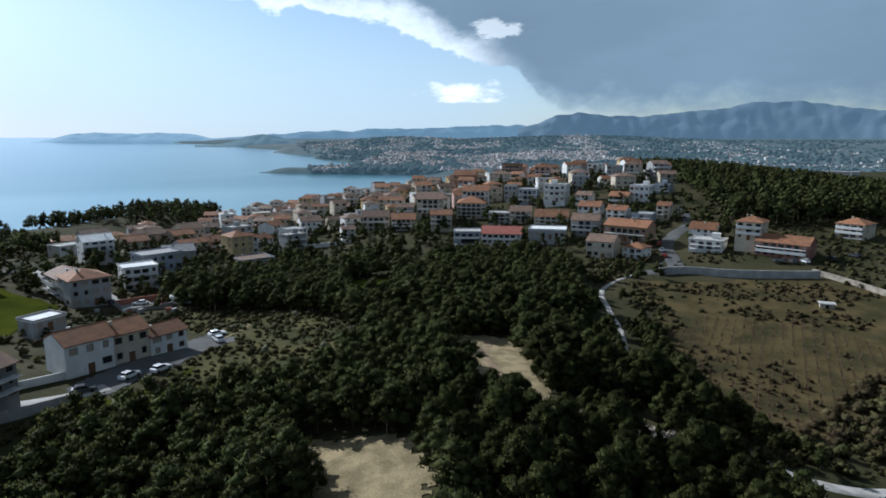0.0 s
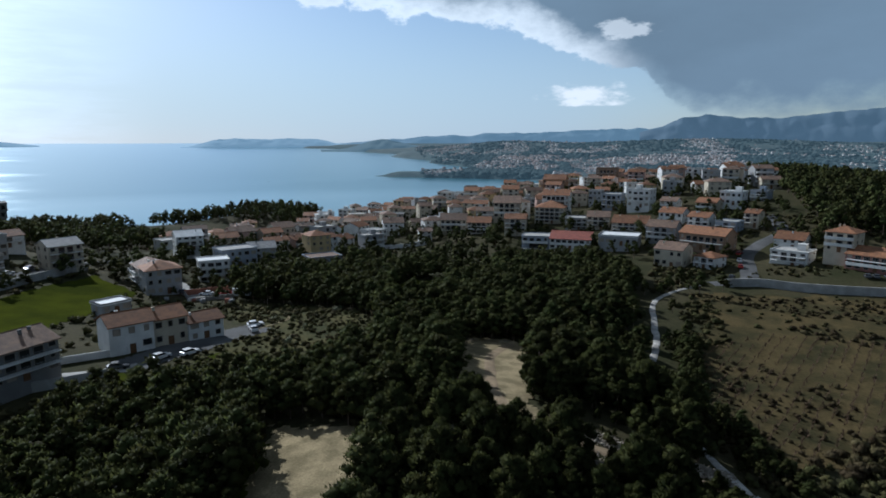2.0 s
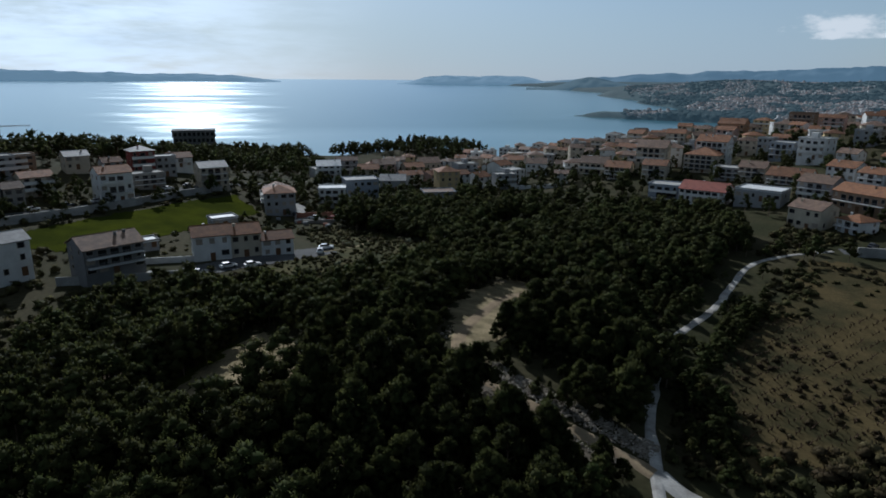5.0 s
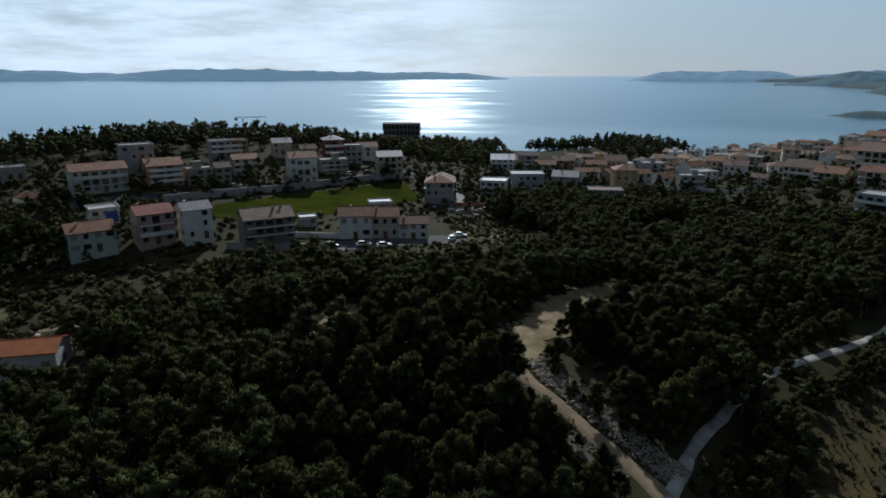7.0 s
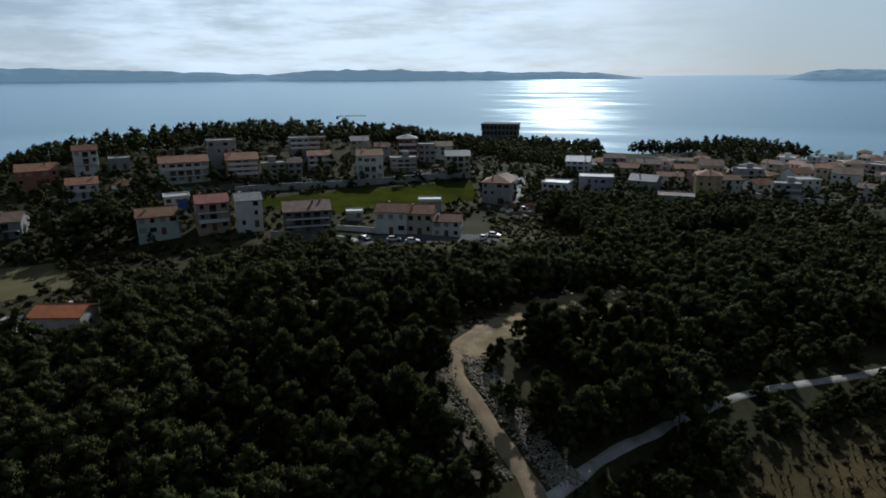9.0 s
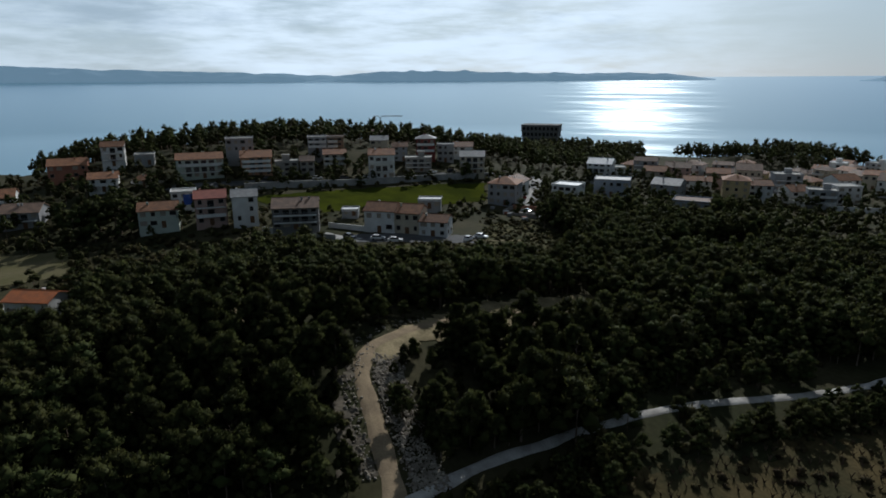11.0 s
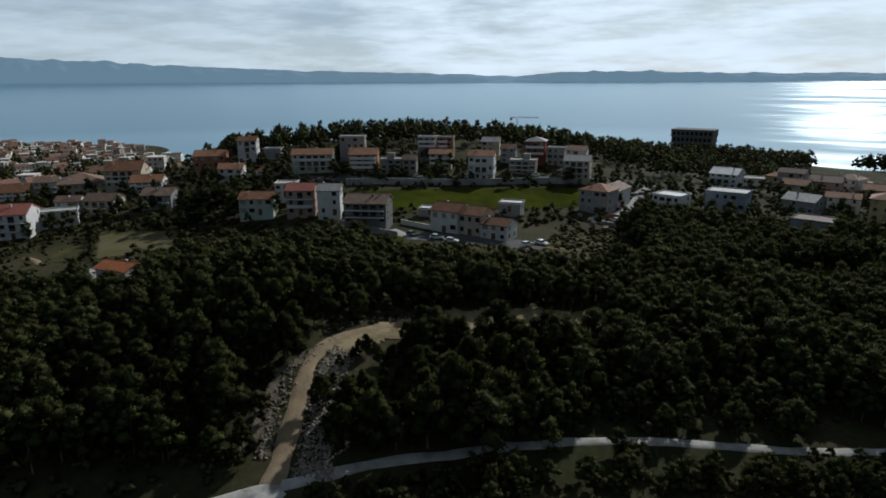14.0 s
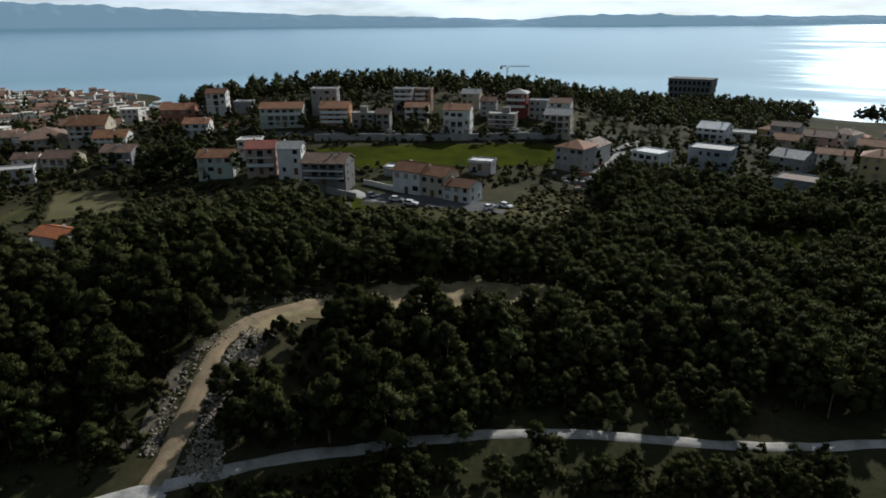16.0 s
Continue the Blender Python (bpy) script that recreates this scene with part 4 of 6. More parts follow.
house("cream house with grey roof", -193.6, 158.5, 74.8, 8.7, 8.7, 5.4, 72, 2, "gable", "cream", "grey")
house("grey house with orange roof", -179.9, 164.6, 71.2, 7.1, 7.5, 6.8, 71, 3, "gable", "grey", "terracotta")
house("raw concrete house with flat roof", -162.6, 167.7, 68.4, 11.9, 9.5, 5.8, 69, 3, "flat", "concrete", "concrete", "balcony")
house("dark red house with grey hipped roof", -179.5, 177.9, 72.3, 9.1, 9.1, 8.9, 68, 3, "hip", "red", "grey", "balcony")
house("grey apartment house with mono roof", -177.8, 187.7, 69.7, 7.9, 7.9, 8.2, 66, 3, "flat", "grey", "grey")
house("white house with dormers in orange roof", -184.4, 199.9, 71.9, 10.1, 10.1, 4.3, 65, 2, "gable", "white", "terracotta", "balcony")
house("cream apartment house with pale roof", -151.1, 189.7, 67.2, 11.1, 10.0, 8.1, 64, 3, "gable", "cream", "grey", "balcony")
house("white modern flat roofed villa", -305.1, 165.6, 73.6, 13.9, 11.2, 4.0, 76, 1, "flat", "white", "concrete")
house("low brown house on the slope", -263.5, 181.0, 73.1, 11.6, 10.5, 4.6, 73, 2, "gable", "brown", "brown")
house("grey rendered house with terracotta hipped roof", -108.2, 184.2, 61.2, 11.0, 11.0, 8.2, 47, 3, "hip", "grey", "terracotta")
house("long white house with pale brown roof", -117.6, 192.9, 61.8, 13.6, 10.0, 6.4, -43, 3, "gable", "white", "brown", "balcony")
house("blue grey block with flat roof", -110.8, 237.9, 60.2, 14.6, 11.7, 6.8, 48, 2, "flat", "bluegrey", "grey")
house("white house with white metal roof", -144.0, 256.0, 63.0, 11.6, 10.5, 6.3, 43, 3, "gable", "white", "white", "balcony")
house("grey house with gable roof and skylights", -118.7, 276.1, 56.3, 12.9, 11.6, 5.2, 32, 2, "gable", "grey", "grey")
house("blue grey house with low brown roof", -77.8, 251.6, 55.7, 13.9, 11.1, 6.7, 41, 2, "flat", "bluegrey", "brown")
house("pink house with brown gable roof", -151.3, 301.8, 56.4, 9.4, 8.4, 5.6, 27, 2, "gable", "pink", "brown")
house("cream house with brown gable roof", -166.6, 338.0, 49.6, 11.1, 10.0, 8.1, 19, 2, "gable", "cream", "brown", "balcony")
house("dark grey rendered house with brown gable roof", -80.5, 97.6, 65.7, 13.4, 10.7, 6.5, 77, 3, "gable", "darkgrey", "brown", "balcony")
house("low grey garage with white flat roof", -94.8, 118.0, 64.7, 5.3, 5.5, 1.7, 70, 1, "flat", "grey", "white")
house("long shed with white metal roof", -98.4, 148.3, 64.1, 7.9, 6.3, 2.9, 64, 1, "flat", "grey", "white")
house("white flat roofed apartment house with balconies", 110.6, 257.1, 63.9, 12.9, 10.4, 5.2, -35, 3, "flat", "white", "concrete", "balcony")
house("long red brick apartment block with orange roof", 134.3, 241.4, 65.1, 19.1, 11.5, 5.6, -44, 3, "gable", "brickred", "terracotta", "balcony")
house("cream apartment house with terracotta hipped roof", 125.8, 251.9, 70.3, 9.9, 9.9, 7.1, -39, 3, "hip", "cream", "terracotta", "balcony")
house("cream apartment house with wide curved balconies", 177.3, 265.8, 66.9, 11.2, 11.2, 7.8, -54, 4, "hip", "cream", "terracotta", "balcony")
house("white house with orange gable roof", 115.5, 272.9, 67.5, 11.0, 11.0, 4.3, -33, 2, "gable", "white", "terracotta")
house("white house with orange hipped roof", 80.2, 254.3, 62.0, 8.5, 8.5, 4.5, -43, 2, "hip", "white", "terracotta", "balcony")
house("cream house with brown gable roof", 67.3, 258.2, 61.7, 11.2, 11.2, 7.1, -30, 2, "gable", "cream", "brown")
house("brown house with long orange roof", 84.4, 279.5, 65.4, 19.5, 11.7, 6.8, -37, 2, "gable", "brown", "terracotta", "balcony")
house("grey apartment house with brown roof", 69.5, 299.2, 65.1, 12.9, 11.6, 7.4, -23, 3, "gable", "grey", "brown", "balcony")
house("cream apartment house with orange roof", 58.7, 333.1, 64.9, 17.6, 14.0, 5.2, -15, 3, "gable", "cream", "terracotta", "balcony")
house("cream house with brown roof", 42.8, 340.9, 65.6, 11.6, 11.6, 6.4, -7, 3, "gable", "cream", "brown", "balcony")
house("grey house with flat roof", 31.4, 344.0, 64.5, 11.4, 11.4, 5.9, -5, 3, "flat", "grey", "concrete", "balcony")
house("white house with long red roof", 28.3, 293.8, 61.7, 18.5, 13.0, 5.2, -9, 2, "gable", "white", "red", "balcony")
house("low white terraced building", 49.6, 291.7, 64.8, 17.0, 13.6, 4.1, -13, 1, "flat", "grey", "white")
house("modern grey block with large glass front", 11.7, 295.9, 58.9, 12.5, 11.3, 8.2, -2, 3, "flat", "bluegrey", "concrete", "glassfront", "balcony")
house("cream apartment tower with stacked white balconies", 17.3, 366.3, 65.1, 16.7, 16.7, 8.9, -6, 4, "hip", "cream", "terracotta", "balcony")
house("white house with orange gable roof", 20.3, 377.7, 70.9, 15.7, 14.2, 9.3, -6, 3, "gable", "white", "terracotta", "balcony")
house("cream apartment house with brown roof", -7.1, 357.7, 68.5, 15.0, 15.0, 8.8, 1, 3, "gable", "cream", "brown", "balcony")
house("orange rendered house with terracotta roof", 18.1, 491.9, 72.6, 16.9, 16.9, 10.7, -7, 3, "gable", "orange", "terracotta", "balcony")
house("brown apartment block with flat roof", 59.3, 533.9, 75.3, 16.6, 11.6, 14.5, -11, 4, "flat", "brown", "brown", "balcony")
house("white modern house with terraces", 67.3, 368.6, 74.4, 12.6, 11.3, 9.7, -25, 3, "flat", "white", "concrete", "balcony")
house("blue grey house with flat roof", 53.4, 385.5, 71.1, 11.3, 11.3, 9.0, -18, 3, "flat", "bluegrey", "concrete", "balcony")
house("grey house with flat roof", 44.2, 402.7, 71.6, 7.8, 7.8, 9.2, -16, 3, "flat", "grey", "concrete")
house("cream house with terracotta roof", 99.1, 347.8, 74.1, 10.4, 10.4, 5.3, -31, 2, "gable", "cream", "terracotta", "balcony")
house("white cubic modern house", 111.9, 352.1, 77.8, 11.0, 8.8, 6.8, -33, 2, "flat", "white", "white")
house("grey house with flat roof", 130.1, 368.6, 78.8, 8.9, 8.9, 5.2, -34, 3, "flat", "bluegrey", "concrete", "balcony")
house("white house with red roof", 88.6, 313.4, 69.0, 9.8, 9.8, 6.6, -31, 3, "gable", "white", "terracotta", "balcony")
house("cream house with orange roof", 111.3, 311.5, 71.3, 6.4, 7.5, 6.6, -35, 3, "gable", "cream", "terracotta", "balcony")
house("blue grey apartment house", 99.3, 306.4, 69.0, 9.6, 9.6, 5.2, -33, 3, "flat", "bluegrey", "concrete", "balcony")
house("white house with brown roof", 81.2, 356.1, 74.2, 8.8, 8.8, 5.0, -28, 2, "gable", "white", "brown")
house("white house with orange roof", 79.2, 331.6, 69.8, 11.6, 11.6, 5.8, -28, 2, "gable", "white", "terracotta")
house("cream house with orange roof on the hilltop", 130.3, 525.1, 82.0, 12.9, 12.9, 5.9, -24, 3, "gable", "cream", "terracotta", "balcony")
house("white house with orange hipped roof on the hilltop", 141.7, 476.7, 83.7, 15.6, 15.6, 7.1, -27, 3, "hip", "white", "terracotta", "balcony")
house("cream apartment house with terracotta roof", -0.7, 334.5, 63.8, 11.4, 11.4, 7.1, 0, 3, "gable", "cream", "terracotta", "balcony")
house("cream apartment house with red roof", -22.0, 347.3, 59.2, 13.1, 13.1, 7.8, 4, 4, "gable", "cream", "terracotta", "balcony")
house("white house with brown roof", -52.8, 344.6, 55.2, 7.5, 7.5, 6.2, 19, 3, "gable", "white", "brown", "balcony")
house("cream house with brown roof", -38.5, 359.8, 58.0, 15.4, 15.4, 8.9, 6, 3, "gable", "cream", "brown", "balcony")
house("white house with brown gable roof", -81.3, 379.4, 53.7, 12.6, 12.6, 8.0, 22, 2, "gable", "white", "brown")
house("cream block house with flat roof", -142.6, 489.6, 43.5, 12.5, 12.5, 10.1, 26, 3, "flat", "cream", "concrete", "balcony")
house("cream house with terracotta roof", -103.7, 399.1, 52.6, 10.2, 10.2, 7.8, 25, 2, "gable", "cream", "terracotta")
house("white cubic apartment block", -152.4, 438.5, 48.8, 8.9, 8.9, 9.7, 29, 3, "flat", "white", "white", "balcony")
house("white cubic house with flat roof", -105.3, 211.7, 59.3, 10.7, 9.6, 7.9, 38, 3, "flat", "white", "white", "balcony")
house("low white block with flat roof", -184.2, 437.6, 42.7, 11.6, 11.6, 4.6, 33, 2, "flat", "white", "white")
house("pink house with brown roof", -145.8, 306.2, 59.1, 12.5, 11.3, 5.4, 45, 2, "gable", "pink", "brown")
house("cream house with brown gable roof", -146.0, 356.4, 51.4, 12.9, 12.9, 8.9, 47, 2, "gable", "cream", "brown")

# ---------------------------------------------------------------- more of the town, behind and beside
STYLES = [("cream", "terracotta", "gable"), ("white", "terracotta", "gable"), ("cream", "brown", "gable"), ("white", "brown", "hip"), ("grey", "brown", "gable"),
          ("white", "concrete", "flat"), ("pink", "terracotta", "gable"), ("grey", "concrete", "flat"), ("yellow", "terracotta", "hip"), ("cream", "brown", "hip")]
ROOF_WORDS = {"gable": "gable roof", "hip": "hipped roof", "flat": "flat roof"}


def fill_town(poly, gap, facing, seed, group):
    rng = random.Random(seed)
    xs, ys = [p[0] for p in poly], [p[1] for p in poly]
    for i in range(int((max(xs) - min(xs)) / gap) + 1):
        for j in range(int((max(ys) - min(ys)) / gap) + 1):
            x, y = min(xs) + (i + rng.uniform(0.1, 0.9)) * gap, min(ys) + (j + rng.uniform(0.1, 0.9)) * gap
            w, d = rng.uniform(9, 13), rng.uniform(8, 11)
            if rng.random() < 0.08 or not inside(poly, x, y):
                continue
            if any(math.hypot(x - a, y - b) < r + 0.6 * w for a, b, r in FOOTPRINTS):
                continue
            wall, cover, roof = rng.choice(STYLES)
            storeys = rng.choice((2, 3, 3, 4))
            extras = ("plain", "balcony") if rng.random() < 0.6 else ("plain",)
            tail = "stacked balconies" if len(extras) > 1 else "small windows"
            house(f"{wall} rendered house with {cover} {ROOF_WORDS[roof]} and {tail}", x, y, float(height(x, y)) - 0.2, w, d, storeys * 2.75, facing + rng.uniform(-25, 25), storeys, roof, wall, cover, *extras, group=group)


fill_town([(-165, 370), (-95, 395), (-60, 360), (-10, 362), (20, 380), (30, 520), (-20, 640), (-100, 640), (-170, 560), (-180, 460)], 17, 8, 1, "houses of the seaward slope")
fill_town([(28, 384), (55, 400), (135, 380), (158, 400), (165, 540), (60, 640), (20, 560)], 20, -5, 2, "houses of the hilltop")


def village(name, label, poly, gap, facing, seed):
    """Small far houses, too many to pick apart: walls, gable roofs and dark openings in one mesh."""
    rng = random.Random(seed)
    xs, ys = [p[0] for p in poly], [p[1] for p in poly]
    v, f, idx = [], [], []

    def put(m, verts, faces, mat):
        o = len(v)
        v.extend(tuple(m @ Vector(q)) for q in verts)
        f.extend(tuple(i + o for i in g) for g in faces)
        idx.extend([mat] * len(faces))

    for i in range(int((max(xs) - min(xs)) / gap) + 1):
        for j in range(int((max(ys) - min(ys)) / gap) + 1):
            x, y = min(xs) + (i + rng.uniform(0.1, 0.9)) * gap, min(ys) + (j + rng.uniform(0.1, 0.9)) * gap
            if rng.random() < 0.12 or not inside(poly, x, y) or any(math.hypot(x - a, y - b) < r + 7 for a, b, r in FOOTPRINTS):
                continue
            w, d, st = rng.uniform(9, 14), rng.uniform(8, 11), rng.choice((1, 2, 2, 3))
            h, z = st * 2.8, float(height(x, y)) - 0.3
            if z < 2:
                continue
            m = pose(x, y, z, 0, 0, facing + rng.uniform(-30, 30))
            flat = rng.random() < 0.4
            r = 0.0 if flat else d * 0.21
            a, b = w / 2, d / 2
            wall = [(-a, -b, -1), (-a, b, -1), (-a, b, h), (-a, 0, h + r), (-a, -b, h), (a, -b, -1), (a, b, -1), (a, b, h), (a, 0, h + r), (a, -b, h)]
            put(m, wall, [(0, 4, 3, 2, 1), (5, 6, 7, 8, 9), (0, 5, 9, 4), (1, 2, 7, 6), (4, 9, 8, 3), (3, 8, 7, 2)], 0)
            o = 0.5
            e = h + 0.05 - (0 if flat else 0.42 * o)
            prof = [(-b - o, e), (0, h + r + 0.05), (b + o, e), (b + o, e + 0.25), (0, h + r + 0.3), (-b - o, e + 0.25)]
            put(m, [(s_ * (a + 0.3), p, q) for s_ in (-1, 1) for p, q in prof], [((k + 1) % 6, k, k + 6, (k + 1) % 6 + 6) for k in range(6)] + [(0, 5, 4, 1), (1, 4, 3, 2), (6, 7, 10, 11), (7, 8, 9, 10)], 0 if flat else 1)
            for k in range(st):
                for c in range(3):
                    if rng.random() < 0.85:
                        q = Solid().box((c - 1) * w * 0.3 - 0.6, -b - 0.06, k * 2.8 + 0.9, (c - 1) * w * 0.3 + 0.6, -b + 0.02, k * 2.8 + 2.2)
                        put(m, q.v, q.f, 2)
                q = Solid().box(a - 0.02, -0.6, k * 2.8 + 0.9, a + 0.06, 0.6, k * 2.8 + 2.2)
                put(m, q.v, q.f, 2)
            FOOTPRINTS.append((x, y, 6))
    tagged(new(name, mesh_from(name, v, f, [VILLAGE, VILLAGE_TILES, GLASS], idx)), label, "village", kind="stuff")


village("shore_village", "far shore village of pale houses with tiled roofs", [(-205, -30), (-290, -30), (-430, -55), (-600, -115), (-920, -380), (-820, -500), (-380, -460), (-210, -150)], 22, 112, 3)
village("hill_village", "far crest houses of the town above the bay", [(-180, 560), (-100, 640), (60, 640), (165, 560), (180, 660), (80, 820), (-60, 860), (-200, 700)], 19, 0, 6)
village("point_village", "low white houses crowded along the far shore", [(-720, -130), (-820, -100), (-960, -170), (-1090, -300), (-1100, -560), (-800, -600), (-700, -380)], 18, 100, 9)
fill_town([(-190, 280), (-200, 420), (-110, 430), (-70, 330), (-95, 285)], 19, 50, 4, "houses of the lower village")
house("white end unit of the terrace with terracotta roof", -74.9, 123.5, 63.2, 9.5, 9.0, 6.8, 54.5, 2, "gable", "white", "terracotta", "blank")
house("cream middle unit of the terrace with terracotta roof", -70.3, 130.9, 63.0, 8.0, 9.0, 6.6, 54.5, 2, "gable", "cream", "terracotta", "blank")
house("white low end unit of the terrace with terracotta roof", -64.6, 137.0, 62.6, 8.6, 8.0, 4.8, 54.5, 2, "gable", "white", "terracotta")
house("small white house with bright terracotta gable roof among pines", -41, 35.5, 59.3, 10.0, 7.0, 4.8, 62, 1, "gable", "white", "orange")
FOOTPRINTS += [(-45, 32, 7), (-32, 36, 6), (-26, 40, 5), (-19, 43, 4)]


# ---------------------------------------------------------------- walls, hotel, crane, arch
def wall_along(label, line, tall, thick=0.5, mat=None, sink=1.0, name="retaining_wall"):
    pts = [(p.x, p.y) for p in curve_line(line, 4.0)]
    v = []
    for i, (x, y) in enumerate(pts):
        a, b = Vector(pts[max(i - 1, 0)]), Vector(pts[min(i + 1, len(pts) - 1)])
        t = (b - a).normalized()
        z = float(height(x, y))
        for u, zz in ((-0.5, z - sink), (0.5, z - sink), (0.5, z + tall), (-0.5, z + tall)):
            v.append((x - t.y * u * thick, y + t.x * u * thick, zz))
    f = []
    for i in range(len(pts) - 1):
        o = i * 4
        f += [(o + k, o + (k + 1) % 4, o + 4 + (k + 1) % 4, o + 4 + k) for k in range(4)]
    n = 4 * (len(pts) - 1)
    f += [(3, 2, 1, 0), (n, n + 1, n + 2, n + 3)]
    tagged(new(name, mesh_from(name, v, f, mat or WALLSTONE)), label, "wall")


wall_along("long grey concrete retaining wall above the meadow", [(-139, 88), (-143, 141), (-146, 196)], 2.6, 0.6)
wall_along("grey concrete retaining wall of the street above the field", [(79, 224), (90, 225), (101, 219), (118, 214), (131, 212)], 2.8, 0.6)
wall_along("pale garden wall beside the yard", [(-84, 108), (-76, 116), (-72, 120)], 1.6, 0.3, MATS["plaster white"], name="garden_wall")
wall_along("grey terrace wall below the dark grey house", [(-86, 88), (-72, 100), (-66, 106)], 2.0, 0.4)
wall_along("pale curved wall of the lower road", [(-110, 330), (-88, 322), (-66, 326), (-48, 332)], 2.2, 0.5, MATS["plaster white"], name="road_wall")


def hotel():
    """A dark block on the shore hill, wider towards the top, with a band for each storey."""
    x, y = -365, 356
    z = float(height(x, y)) - 1
    top = thing("hotel", pose(x, y, z, 0, 0, 50), "dark unlit hotel block with stepped storeys above the trees", "hotel")
    floors = 5
    full = (71.0 - z) / floors
    for k in range(floors):
        w, d = 28 + 1.0 * k, 16 + 0.8 * k
        s = Solid().box(-w / 2, -d / 2, k * full + 0.5, w / 2, d / 2, (k + 1) * full)
        part("storey", s.mesh("storey", MATS["plaster darkgrey"]), top)
        part("floor_slab", Solid().box(-w / 2 - 0.4, -d / 2 - 0.4, k * full, w / 2 + 0.4, d / 2 + 0.4, k * full + 0.497).mesh("floor_slab", MATS["plaster darkgrey"]), top)
        for i in range(9):
            part("window", window_mesh(2.4, full * 0.62, "open"), top, at=pose((i - 4) * w / 9.4, -d / 2, k * full + 0.9))
    part("roof", Solid().box(-16.4, -9.9, floors * full + 0.003, 16.4, 9.9, floors * full + 0.6).mesh("roof", MATS["plaster darkgrey"]), top)
    FOOTPRINTS.append((x, y, 24))


def lattice(s, a, b, half, n):
    """A square lattice beam from a to b."""
    a, b = Vector(a), Vector(b)
    t = (b - a).normalized()
    side = t.cross(Vector((0.3, 0.2, 1))).normalized()
    up = t.cross(side)
    corners = [side * half + up * half, side * half - up * half, -side * half - up * half, -side * half + up * half]
    for c in corners:
        s.add(*bar(a + c, b + c, 0.07))
    for k in range(n):
        p, q = a + (b - a) * (k / n), a + (b - a) * ((k + 1) / n)
        for i in range(4):
            s.add(*bar(p + corners[i], q + corners[(i + 1) % 4], 0.05))


def bar(a, b, r):
    a, b = Vector(a), Vector(b)
    t = (b - a).normalized()
    u = t.orthogonal().normalized() * r
    w = t.cross(u)
    v = [a + u, a + w, a - u, a - w, b + u, b + w, b - u, b - w]
    return v, [(0, 1, 5, 4), (1, 2, 6, 5), (2, 3, 7, 6), (3, 0, 4, 7), (3, 2, 1, 0), (4, 5, 6, 7)]


def crane():
    x, y = -352, 207.6
    z = float(height(x, y))
    top = thing("tower_crane", pose(x, y, z - 0.3), "thin tower crane behind the hilltop trees", "crane")
    h = 82.5 - z
    s = Solid()
    lattice(s, (0, 0, 0), (0, 0, h), 0.5, 14)
    part("mast", s.mesh("mast", RAIL), top)
    s = Solid()
    lattice(s, (0.3, 0.7, h + 0.6), (6, 15, h + 0.6), 0.28, 12)
    part("jib", s.mesh("jib", RAIL), top)
    s = Solid()
    lattice(s, (-0.3, -0.7, h + 0.6), (-1.9, -4.6, h + 0.6), 0.28, 4)
    part("counter_jib", s.mesh("counter_jib", RAIL), top)
    part("counterweight", Solid().box(-0.8, -0.8, -1.6, 0.8, 0.8, 0.2).mesh("counterweight", MATS["plaster concrete"]), top, at=pose(-1.8, -4.3, h))


def stadium_arch():
    """A white arch over a far hall on the plain."""
    R, a = 1460.0, 31.3
    x, y = EYE_X + R * math.sin(radians(a)), EYE_Y + R * math.cos(radians(a))
    top = thing("arched_hall", pose(x, y, 40, 0, 0, -a), "far white hall under a tall white arch", "hall")
    pts = [(18 * math.cos(t), 0, 18 + 34 * math.sin(t)) for t in np.linspace(0, math.pi, 19)]
    s = Solid()
    for p, q in zip(pts, pts[1:]):
        s.add(*bar(p, q, 1.5))
    s.add(*bar((18, 0, -40), (18, 0, 18), 1.0)).add(*bar((-18, 0, -40), (-18, 0, 18), 1.0))
    part("arch", s.mesh("arch", MATS["plaster white"]), top)
    part("hall", Solid().box(-34, 5, -45, 34, 45, 6).mesh("hall", MATS["plaster grey"]), top)


def building_site():
    """A half-built ground floor with brick stacks beside the pale street."""
    rng = random.Random(2)
    x, y = -90, 183
    z = float(height(x, y))
    top = thing("building_site", pose(x, y, z, 0, 0, 40), "half built ground floor of grey block walls", "building site")
    part("slab", Solid().box(-7, -5, -0.8, 7, 5, 0.3).mesh("slab", MATS["plaster concrete"]), top)
    for a, b, c, d, h in ((-7, -5, 7, -4.7, 1.4), (-7, 4.7, 7, 5, 2.2), (-7, -4.7, -6.7, 4.7, 1.9), (1.5, -4.7, 1.8, 4.7, 1.1)):
        part("block_wall", Solid().box(a, b, 0.303, c, d, h).mesh("block_wall", MATS["plaster " + ("brick" if h > 2 else "concrete")]), top)
    FOOTPRINTS.append((x, y, 8))
    for k in range(7):
        px, py = x + rng.uniform(-16, 12), y + rng.uniform(-9, -6)
        w, h = rng.uniform(0.5, 1.1), rng.uniform(0.8, 1.5)
        mat = MATS["plaster " + rng.choice(("brick", "white", "grey"))]
        top = thing("brick_stack", pose(px, py, float(height(px, py)) + 0.05, 0, 0, rng.uniform(0, 90)), "pallet stack of building blocks beside the half built walls", "brick stack", "stacks of building blocks")
        for i in range(3):
            part("block_layer", Solid().box(-w, -0.5, i * h / 3 + 0.02, w, 0.5, (i + 1) * h / 3).mesh("block_layer", mat), top)
    ob = new("site_container", Solid().box(-3, -1.2, 0, 3, 1.2, 2.5).box(-3.05, -1.25, 2.503, 3.05, 1.25, 2.62).mesh("site_container", CARPAINT))
    ob.matrix_basis = pose(-82, 190, float(height(-82, 190)), 0, 0, 20)
    tagged(ob, "white site container beside the street", "container")


